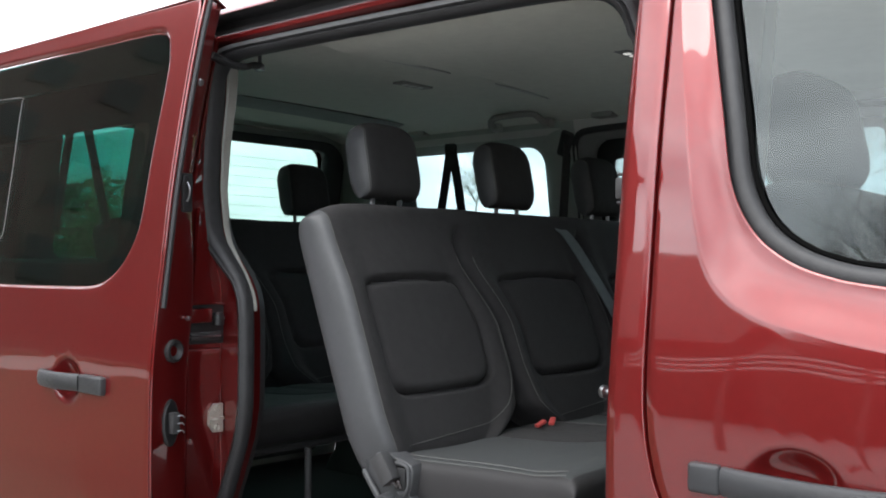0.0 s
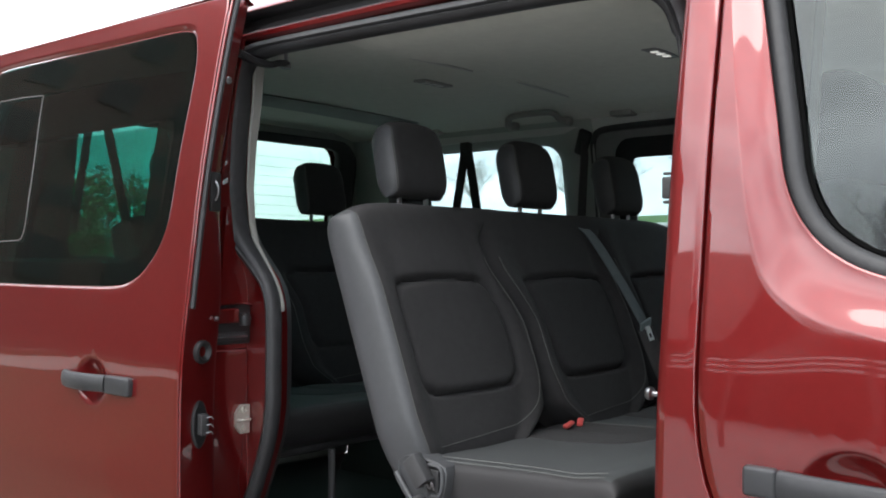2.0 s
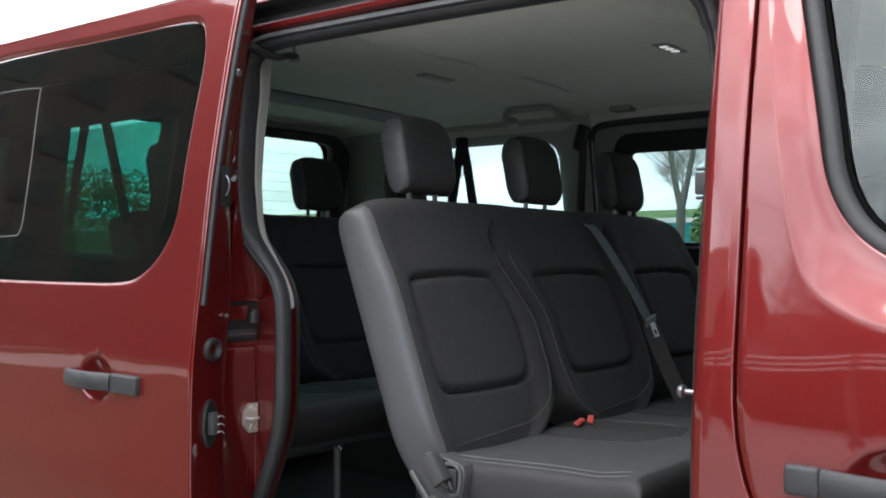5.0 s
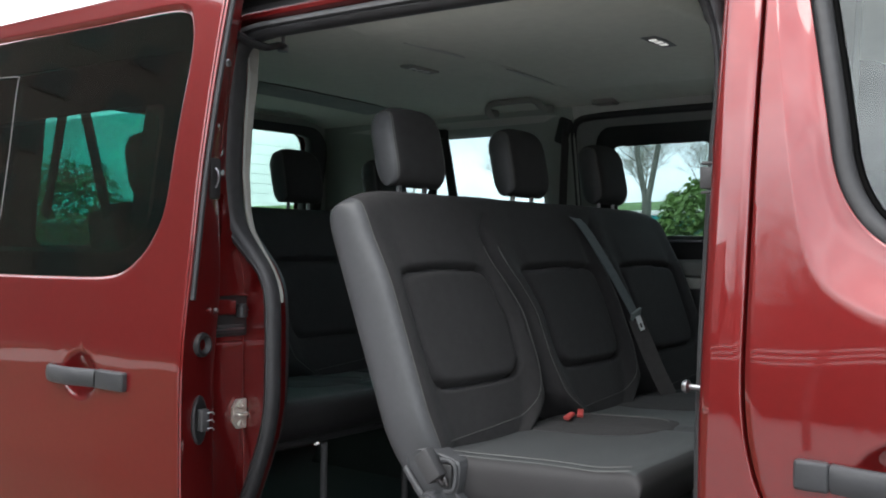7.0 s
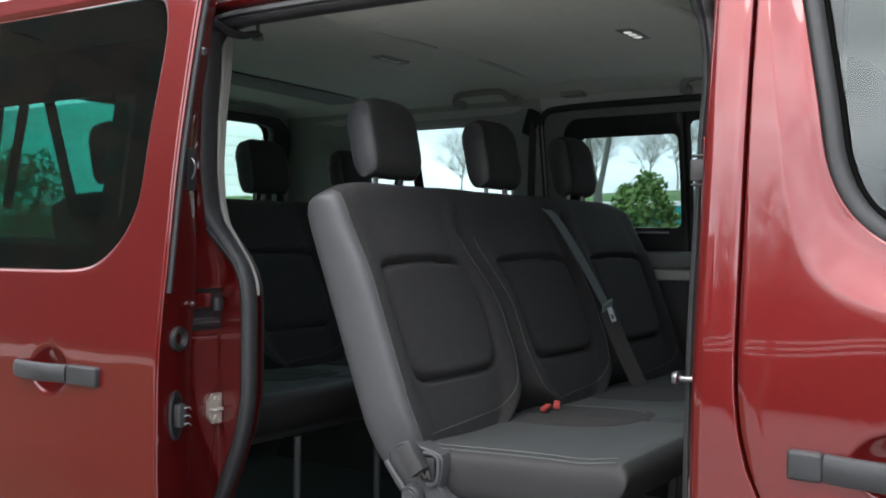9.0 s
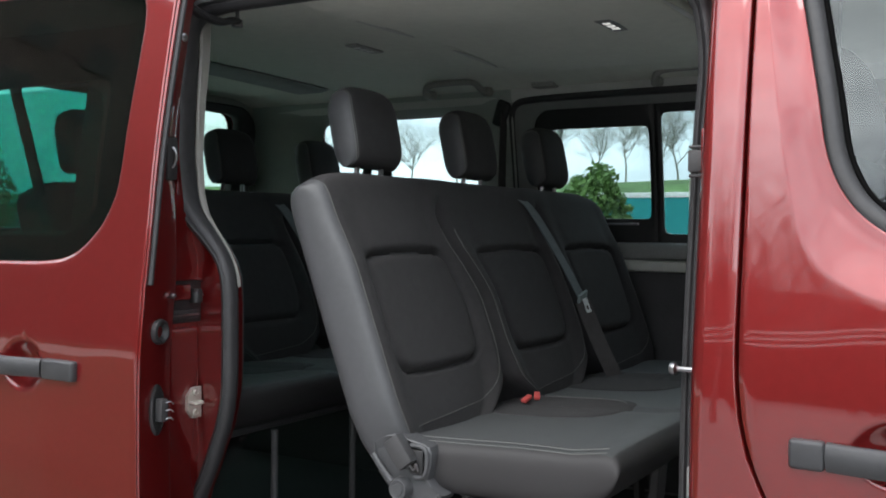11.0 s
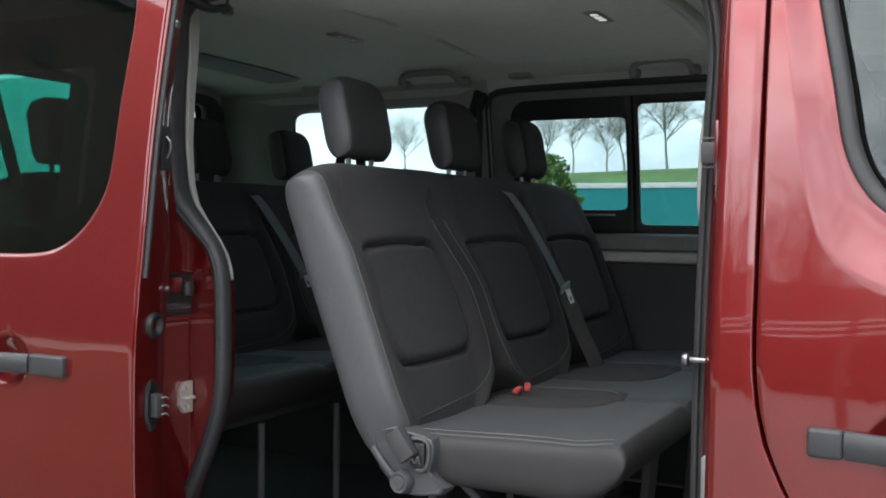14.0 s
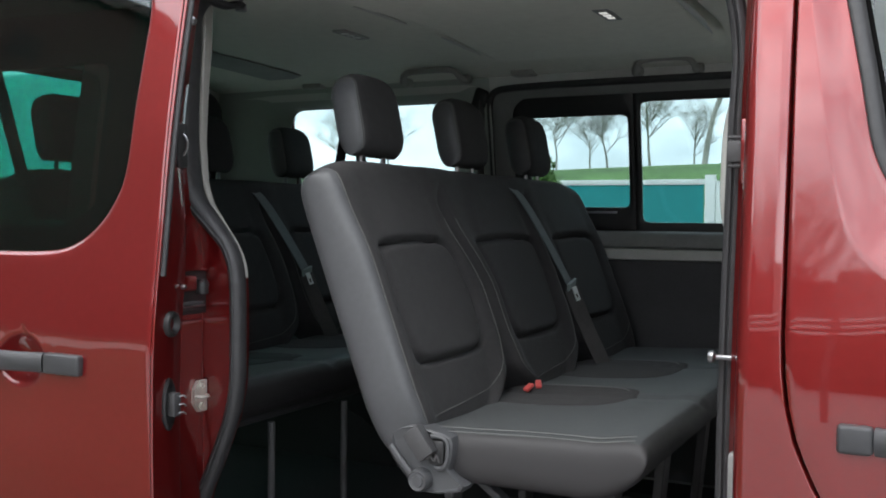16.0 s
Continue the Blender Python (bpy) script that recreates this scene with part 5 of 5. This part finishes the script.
    part("socket_rim", sweep_bm(resample([(-0.698, 0.168, 0.958), (-0.680, 0.168, 0.958), (-0.667, 0.168, 0.952), (-0.664, 0.168, 0.935), (-0.667, 0.168, 0.912), (-0.676, 0.168, 0.902), (-0.69, 0.168, 0.901)], step=0.004), circle(0.0045, 8), up=(0, 1, 0)), LEATHER, rc, "grey socket rim")
    part("spring", sweep_bm(resample([(-0.702, 0.160, 0.918), (-0.694, 0.156, 0.924), (-0.688, 0.160, 0.915), (-0.681, 0.156, 0.928), (-0.678, 0.160, 0.914)], step=0.003), circle(0.002, 6), up=(0, 1, 0)), CHROME, rc, "steel spring")
    part("recliner_arm", sweep_bm([Vector((-0.782, 0.166, 0.932)), Vector((-0.762, 0.164, 0.910)), Vector((-0.735, 0.164, 0.882))], oblong(0.012, 0.010, 0.6), up=(0, 1, 0)), LEATHER, rc, "grey link arm")
    # red buckles between the seats
    for yb in () if posts else (0.655, 0.684):
        q = box_bm(-0.007, 0.007, -0.014, 0.014, -0.004, 0.004, 0.002, 2)
        bmesh.ops.transform(q, matrix=pose(-0.705 + (0.012 if yb > 0.67 else 0), yb, 0.973 + (0.004 if yb > 0.67 else 0), 20, 0, 25 if yb > 0.67 else -8), verts=q.verts)
        part("belt_buckle", q, RED_PLASTIC, b, "red belt buckle button")
    return b


def strap(path, width, parent, name="seat_belt", label="grey seat belt webbing", mat=BELT, across_dir=(0, 1, 0)):
    bm = bmesh.new()
    rows = []
    n = len(path)
    for i, p in enumerate(path):
        a, c = path[max(i - 1, 0)], path[min(i + 1, n - 1)]
        d = (c - a).normalized()
        w = (Vector(across_dir) - d * Vector(across_dir).dot(d)).normalized()
        k = d.cross(w) * 0.0012
        w = w * width / 2
        rows.append([p - w - k, p + w - k, p + w + k, p - w + k])
    grid_bm(rows, False, True, bm)
    return part(name, bm, mat, parent, label)


row2 = bench("bench_seat", "charcoal fabric three-seat bench with grey leatherette sides")
row3 = bench("bench_seat", "charcoal fabric three-seat rear bench in shade", True)
row3.location = (-0.6 - 0.95, 0.885 + 0.065, 0.53)

# belts of the second and third row
def seat_belt(dx, dy, ob):
    if dx == 0:
        top = resample([(-1.262, 1.59, 1.745), (-1.25, 1.56, 1.60), (-1.22, 1.50, 1.42)], step=0.03)
        strap(top, 0.045, ob, mat=BELT_LOW, label="dark grey seat belt webbing")
    low = resample([(-0.955 + dx, 1.02 + dy, 1.452), (-0.895 + dx, 1.035 + dy, 1.42), (-0.835 + dx, 1.09 + dy, 1.30), (-0.783 + dx, 1.138 + dy, 1.178)], step=0.02)
    strap(low, 0.045, ob)
    end = resample([(-0.774 + dx, 1.128 + dy, 1.165), (-0.746 + dx, 1.140 + dy, 1.09), (-0.716 + dx, 1.150 + dy, 1.02), (-0.684 + dx, 1.162 + dy, 0.950)], step=0.015)
    strap(end, 0.046, ob, across_dir=(0.6, 0.8, 0), label="grey-brown lower belt webbing", mat=BELT_LOW)
    t = box_bm(-0.004, 0.004, -0.024, 0.024, -0.012, 0.012, 0.003)
    bmesh.ops.transform(t, matrix=pose(-0.776 + dx, 1.134 + dy, 1.176, 20, 15, 0), verts=t.verts)
    tong = part("belt_tongue", t, BELT_GRIP, ob, "grey belt tongue grip with teal light in its colour")
    t = box_bm(-0.002, 0.002, -0.008, -0.004, -0.022, 0.016, 0.001)
    for ya, yb, za, zb in ((0.004, 0.008, -0.022, 0.016), (-0.008, 0.008, -0.024, -0.016), (-0.008, 0.008, -0.004, 0.016)):
        box_bm(-0.002, 0.002, ya, yb, za, zb, 0.001, bm=t)
    bmesh.ops.transform(t, matrix=pose(-0.760 + dx, 1.124 + dy, 1.157, 14, -15, -25), verts=t.verts)
    part("tongue_plate", t, TONGUE, tong, "steel tongue plate with its glint put into the colour")


seat_belt(0.0, 0.0, row2)
seat_belt(-0.95, 0.112, van)
# belts that hang from the roof in front of the rear glass and the quarter window
for pts in ([(-1.797, 1.60, 1.765), (-1.815, 1.60, 1.65), (-1.85, 1.585, 1.40)], [(-1.786, 1.60, 1.765), (-1.76, 1.60, 1.65), (-1.70, 1.585, 1.40)],
                [(-1.935, 0.172, 1.80), (-1.965, 0.178, 1.72), (-2.07, 0.190, 1.42)], [(-1.90, 0.166, 1.80), (-1.857, 0.166, 1.70), (-1.770, 0.180, 1.42)]):
    strap(resample(pts, step=0.04), 0.04, van, label="black seat belt webbing", mat=BELT_BLACK, across_dir=(1, 0, 0))

part("belt_anchor", box_bm(-1.815, -1.767, 1.585, 1.612, 1.752, 1.785, 0.008, 3), BLACK, van, "black belt anchor cover")
part("belt_anchor", box_bm(-1.945, -1.888, 0.145, 0.185, 1.785, 1.825, 0.008, 3), BLACK, van, "black belt anchor cover")

# ---- front seats ----
def front_seat(y):
    b = thing("front_seat", (0.15, y, 0.53), "charcoal fabric front seat with headrest", "seat", "front seats")
    off = Vector((0.96, 0, 0.0))

    def ff(a, s, d):
        return Vector(back_frame(a, s, d)) + off
    part("backrest", pillow(y, 0.275, 0.0, 0.595, 0.065, 0.06, ff, back_relief, 40, 60, 14, 12, back_width(3, 0.275), top_round=0.012), FABRIC_PAD, b, smooth=60)
    hf = head_frame_at(y, -0.012, 1.470)
    part("headrest", pillow(y, 0.130, 0.0, 0.20, 0.065, 0.060, hf, None, 24, 24, 6, 4.5, top_round=0.02), FABRIC_PAD, b, smooth=60)
    for oy in (-0.055, 0.055):
        part("headrest_post", sweep_bm([Vector((-0.01, y + oy, 1.43)), Vector((-0.01, y + oy, 1.50))], circle(0.006, 8), up=(1, 0, 0)), CHROME, b)
    part("seat_cushion", box_bm(0.18, 0.66, y - 0.25, y + 0.25, 0.86, 1.0, 0.05, 4), FABRIC_PAD, b, smooth=60)
    part("seat_base", box_bm(0.22, 0.60, y - 0.2, y + 0.2, 0.53, 0.87, 0.02), TRIM_DARK, b)


front_seat(0.50)
front_seat(1.28)

# ---- outdoors ----
bm = bmesh.new()
rows = []
for k in range(61):
    yy = -300 + 10 * k
    row = []
    for j in range(61):
        xx = -300 + 10 * j
        row.append((xx, yy, 0.0))
    rows.append(row)
ground = part("ground", grid_bm(rows), ASPHALT)
tagged(ground, "pale concrete yard", "ground", kind="structure")

# grassy bank behind the yard
rows = []
for k in range(81):
    x = -160 + 4 * k
    row = []
    for y, z in ((30, 0.02), (34, 0.6), (40, 2.2), (46, 3.6), (52, 4.3), (70, 4.6), (110, 4.8)):
        row.append((x, y + 1.2 * math.sin(x * 0.07), z * (1 + 0.06 * math.sin(x * 0.11 + y)) - 0.01))
    rows.append(row)
tagged(part("grass_bank", grid_bm(rows), GRASS, smooth=80), "green grassy bank", "bank", kind="structure")

# teal hoarding with a white top rail
hoard = thing("hoarding", (-10, 24, 0), "teal sheet hoarding with a white top rail", "fence")
for k in range(14):
    x0 = -47.6 + 3.02 * k
    part("sheet", box_bm(x0, x0 + 3.02, 24.0, 24.05, 0.05, 2.30), TEAL, hoard)
    part("post", box_bm(x0 - 0.03, x0 + 0.03, 24.05, 24.12, 0, 2.36), WHITE, hoard)
part("top_rail", box_bm(-47.6, -5.0, 23.97, 24.08, 2.30, 2.44, 0.01), WHITE, hoard, "white top rail")
gate = thing("yard_gate", (-3.2, 24, 0), "white sheet gate at the end of the hoarding", "gate")
part("gate_post", box_bm(-5.28, -5.02, 23.95, 24.10, 0, 2.55, 0.01), WHITE, gate)
for k in range(5):
    part("gate_panel", box_bm(-5.0 + 1.2 * k, -3.84 + 1.2 * k, 24.0, 24.04, 0.08, 2.40, 0.01), WHITE, gate)


def bare_tree(x, y, z, h, seed, spread=0.5, twigs=5, first=6, girth=0.013, name="tree", label="bare leafless tree on the grassy bank", bark=None):
    rnd = random.Random(seed)
    bt = thing(name, (x, y, z), label, "tree", "bare trees")
    bm = bmesh.new()
    crown = bmesh.new()

    def limb(p, d, ln, r, depth):
        n = 5
        pts = [Vector(p)]
        dd = Vector(d)
        for i in range(n):
            dd = (dd + Vector((rnd.uniform(-1, 1), rnd.uniform(-1, 1), rnd.uniform(-0.4, 0.8))) * 0.13).normalized()
            pts.append(pts[-1] + dd * ln / n)
        sweep_bm(pts, circle(r, 6 if depth < 2 else 4), up=(0.3, 0.7, 0.1), scale=[1 - 0.55 * i / n for i in range(n + 1)], bm=bm if depth == 0 else crown, caps=False)
        if depth >= 4 or r < 0.0005 * h:
            return
        kids = twigs if depth else first
        for i in range(kids):
            t = rnd.uniform(0.45, 1.0) if depth == 0 else rnd.uniform(0.2, 1.0)
            q = pts[min(n, max(1, int(t * n + 0.5)))]
            az = rnd.uniform(0, 2 * math.pi)
            side_d = Vector((math.cos(az), math.sin(az), rnd.uniform(0.15, 0.9) if depth == 0 else rnd.uniform(-0.2, 0.8)))
            limb(q, (dd * (1 - spread) + side_d * spread).normalized(), ln * rnd.uniform(0.5, 0.85) * (1 if depth else 1.15), r * rnd.uniform(0.36, 0.5), depth + 1)
    limb((x, y, z - 0.1), (rnd.uniform(-0.06, 0.06), rnd.uniform(-0.06, 0.06), 1), h * 0.46, h * girth, 0)
    part("trunk", bm, bark or BARK, bt, smooth=70)
    part("crown", crown, bark or BARK, bt, "fine bare branches", smooth=70)
    return bt


def leafy_bush(x, y, z, rx, rz, seed, count=2600, leaf=0.07, label="rounded green leafy bush", mat=None):
    rnd = random.Random(seed)
    bt = thing("bush", (x, y, z), label, "bush")
    bm = bmesh.new()
    for k in range(7):
        a = 2 * math.pi * k / 7
        pts = [Vector((x, y, z)), Vector((x + 0.3 * rx * math.cos(a), y + 0.3 * rx * math.sin(a), z + rz * 0.7)), Vector((x + 0.7 * rx * math.cos(a), y + 0.7 * rx * math.sin(a), z + rz * 1.4))]
        sweep_bm(resample(pts, count=5), circle(0.025, 5), up=(0.2, 0.7, 0.1), scale=[1, 0.8, 0.6, 0.45, 0.3], bm=bm, caps=False)
    part("stem", bm, BARK, bt)
    verts, faces = [], []
    lumps = [(Vector((rnd.gauss(0, 1), rnd.gauss(0, 1), rnd.gauss(0, 1))).normalized(), rnd.uniform(0.75, 1.1)) for _ in range(40)]
    for k in range(count):
        d = Vector((rnd.gauss(0, 1), rnd.gauss(0, 1), rnd.gauss(0, 1))).normalized()
        lump = max(lumps, key=lambda q: q[0].dot(d))[1]
        r = rnd.uniform(0.45, 1.0) ** 0.5 * lump
        c = Vector((x + rx * d.x * r, y + rx * d.y * r, z + 1.75 + rz * d.z * r))
        if c.z < z + 0.05:
            continue
        n = Vector((rnd.gauss(0, 1), rnd.gauss(0, 1), rnd.gauss(0.6, 1))).normalized()
        a = n.orthogonal().normalized() * leaf * rnd.uniform(0.6, 1.3)
        b = n.cross(a) * 0.55
        i = len(verts)
        verts += [c - a, c + b, c + a + n * 0.01, c - b]
        faces.append((i, i + 1, i + 2, i + 3))
    me = bpy.data.meshes.new("leaves")
    me.from_pydata([tuple(v) for v in verts], [], faces)
    me.materials.append(mat or LEAF)
    ob = new("leaves", me)
    ob.parent = bt
    ob.matrix_parent_inverse = Matrix.Translation(bt.location).inverted()
    return bt


for x, y, h, sd in ((-19.4, 51, 4.0, 1), (-17.4, 51, 3.7, 2), (-16.4, 51, 4.4, 3), (-14.0, 51, 5.4, 4), (-21.5, 52, 4.0, 6), (-24.5, 51, 4.4, 11), (-26, 54, 4.5, 7), (-31, 52, 4.0, 8), (-37, 56, 4.6, 9), (-45, 55, 4.6, 10), (-12.3, 54, 4.0, 12)):
    bare_tree(x, y, 4.3, h * 1.10, sd, 0.60, 6, 8, 0.015)
bare_tree(-11.1, 51, 4.2, 15.0, 5, 0.35, 5, 5, 0.012)
forked = thing("tree", (-9.67, 20, 0), "bare forked tree in the yard", "tree", "bare trees")
part("trunk", sweep_bm(resample([(-9.74, 20, -0.1), (-9.70, 20, 1.3), (-9.67, 20, 2.5)], step=0.2), circle(0.11, 8), up=(0.3, 0.7, 0.1)), YARD_BARK, forked, smooth=70)
for k, (a, b, c) in enumerate((((-9.68, 2.45), (-9.90, 3.4), (-10.15, 4.8)), ((-9.66, 2.45), (-9.44, 3.6), (-9.26, 5.0)))):
    path = resample([(a[0], 20, a[1]), (b[0], 20.03, b[1]), (c[0], 20.1, c[1])], step=0.15)
    part("limb", sweep_bm(path, circle(0.075, 8), up=(0.3, 0.7, 0.1), scale=[1 - 0.35 * i / len(path) for i in range(len(path))]), YARD_BARK, forked, smooth=70)
    bm, rnd = bmesh.new(), random.Random(210 + k)
    for q in range(12):
        o = path[rnd.randrange(len(path) // 3, len(path))]
        d = Vector((rnd.uniform(-0.8, 0.8), rnd.uniform(-0.8, 0.8), rnd.uniform(0.3, 1.0))).normalized()
        e = Vector((rnd.uniform(-0.3, 0.3), rnd.uniform(-0.3, 0.3), 0.25))
        sweep_bm([o, o + d * 0.5, o + d * 0.95 + e * 0.3, o + d * 1.3 + e], circle(0.014, 5), up=(0.2, 0.5, 0.3), scale=[1, 0.7, 0.5, 0.25], bm=bm, caps=False)
    part("twigs", bm, YARD_BARK, forked, "fine bare twigs", smooth=70)
leafy_bush(-6.85, 16, 0.0, 0.66, 0.88, 5, 4200, 0.06)
for k, (x, y, h) in enumerate(((-30, 9, 7), (-34, 14, 8), (-27, 2, 6.5), (-38, 5, 8), (-33, -3, 7))):
    bare_tree(x, y, 0.0, h, 70 + k, 0.5, 5, label="bare tree behind the van")

for k, (x, y, r, h) in enumerate(((-24.5, 11.6, 2.0, 2.0), (-27.0, 15.4, 2.2, 2.3), (-22.0, 8.2, 1.8, 1.9))):
    leafy_bush(x, y, 0.0, r, h, 30 + k, 4200, 0.10, "tall dark green leafy shrub behind the van")

# the far side of the yard, behind the camera: a long house and bare trees
house = thing("apartment_building", (-50, -13, 0), "long brown apartment building with rows of windows", "building")
part("wall", box_bm(-58, -30, -22.5, -3, 0, 19.5), BUILDING, house)
part("roof", box_bm(-58.5, -29.5, -23.0, -2.5, 19.5, 20.1, 0.05), ROOF_TILE, house)
# unseen extension added to keep bright sky out of the sliding door's glass
part("sky_block_wing", box_bm(-56, -31, -52, -22.5, 0, 20.4), BUILDING, house)
part("sky_block_roof", box_bm(-56.5, -30.5, -52.5, -22.6, 20.4, 21.0, 0.05), ROOF_TILE, house)
part("chimney", box_bm(-33.5, -32.0, -15.6, -14.2, 20.0, 22.0, 0.03), BUILDING, house, "brown brick chimney")
for st in range(6):
    for k in range(6):
        y = -20.0 + 3.0 * k
        w = part("window", box_bm(-30.04, -29.94, y - 0.8, y + 0.8, 1.1 + 2.75 * st, 2.6 + 2.75 * st, 0.02), BUILDING, house, "brown window frame")
        part("pane", box_bm(-29.96, -29.92, y - 0.7, y + 0.7, 1.2 + 2.75 * st, 2.5 + 2.75 * st), DARK_PANE, w, "dark window pane")
for k, (x, y, h) in enumerate(((-5.6, -23.5, 9.4), (-3.4, -25.5, 8.2), (-9.6, -24.4, 8.6), (-8.3, -25.2, 9.0), (-7.1, -24.2, 8.8))):
    bare_tree(x, y, 0.0, h, 50 + k, 0.6, 7, 6, 0.0095, label="bare twiggy tree on the far side of the yard", bark=DARK_BARK)
for k, (x, y, r, h) in enumerate(((-8.4, -26.5, 2.2, 2.6), (-4.6, -26.5, 2.2, 2.4), (-1.4, -25.0, 2.2, 2.2))):
    leafy_bush(x, y, 0.0, r, h, 60 + k, 3600, 0.13, "tall dark shrub on the far side of the yard", EVERGREEN)
for k, (x0, x1, h) in enumerate(((-23, -14.2, 9.4), (-12.55, -3.45, 7.6), (-2.55, 14, 8.0))):
    hs = thing("house", ((x0 + x1) / 2, -32, 0), "low grey house with a dark roof", "house", "houses behind the yard")
    part("wall", box_bm(x0, x1, -38, -30, 0, h * 0.62), BUILDING, hs)
    bm = bmesh.new()
    grid_bm([[(x, -29.5, h * 0.60), (x, -34, h), (x, -38.5, h * 0.60)] for x in (x0 - 0.4, x1 + 0.4)], bm=bm)
    part("roof", bm, ROOF_TILE, hs, thick=0.15)
    for q in range(int((x1 - x0) / 2.6)):
        part("window", box_bm(x0 + 0.9 + 2.6 * q, x0 + 2.0 + 2.6 * q, -30.03, -29.95, 0.9, 2.1), DARK_PANE, hs)
rows = [[(x, -0.75 + (1.25 * x + 0.75) * k / 12, 0.02 + 0.015 * math.sin(x * 0.9 + k)) for k in range(13)] for x in np.linspace(-28, -1.7, 24)]
tagged(part("lawn", grid_bm(rows), LAWN), "short dry grass beside the yard", "lawn", kind="structure")
rows = []
for k in range(61):
    x = -150 + 5 * k
    rows.append([(x, y, z * (1 + 0.15 * math.sin(x * 0.09))) for y, z in ((-48, 0.02), (-60, 2.0), (-80, 5.5), (-120, 7.0))])
tagged(part("hill", grid_bm(rows), GRASS, smooth=80), "low green hill behind the houses", "hill", kind="structure")
tagged(part("path", box_bm(-20.5, -13.5, -34, -2, 0.0, 0.04, 0.01), PATHWAY), "pale paved path across the grass", "path", kind="structure")
guard = thing("guard_rail", (-3, -9.1, 0), "guard rail of three white planks on dark posts", "fence")
G_DIR = Vector((1, 0.36, 0)).normalized()
G_TURN = math.degrees(math.atan2(0.36, 1))
for k in range(9):
    p = Vector((-3, -9.08, 0)) + G_DIR * (-3.3 + 1.9 * k)
    q = box_bm(-0.03, 0.03, -0.04, 0.03, 0, 2.34, 0.008)
    bmesh.ops.transform(q, matrix=pose(p.x, p.y, 0, 0, 0, G_TURN), verts=q.verts)
    part("post", q, ROOF_TILE, guard)
for z in (2.03, 2.17, 2.31):
    q = box_bm(-3.8, 12.4, -0.08, -0.04, z - 0.028, z + 0.028, 0.008)
    bmesh.ops.transform(q, matrix=pose(-3, -9.08, 0, 0, 0, G_TURN), verts=q.verts)
    part("plank", q, WHITE, guard)
# unseen building added ahead of the van; it darkens the door edge and jamb
shade_block = thing("shade_block", (22, 8, 0), "unseen dark block added ahead of the van to cut sky light", "building")
part("wall", box_bm(9, 34, -5, 24, 0, 12.5), BUILDING, shade_block)
part("roof", box_bm(8.6, 34.4, -5.4, 24.4, 12.5, 13.0, 0.05), ROOF_TILE, shade_block)
for k in range(6):
    part("door", box_bm(8.95, 9.02, -3.5 + 4.6 * k, -0.5 + 4.6 * k, 0, 3.6), ROOF_TILE, shade_block, "dark door panel on the added block")
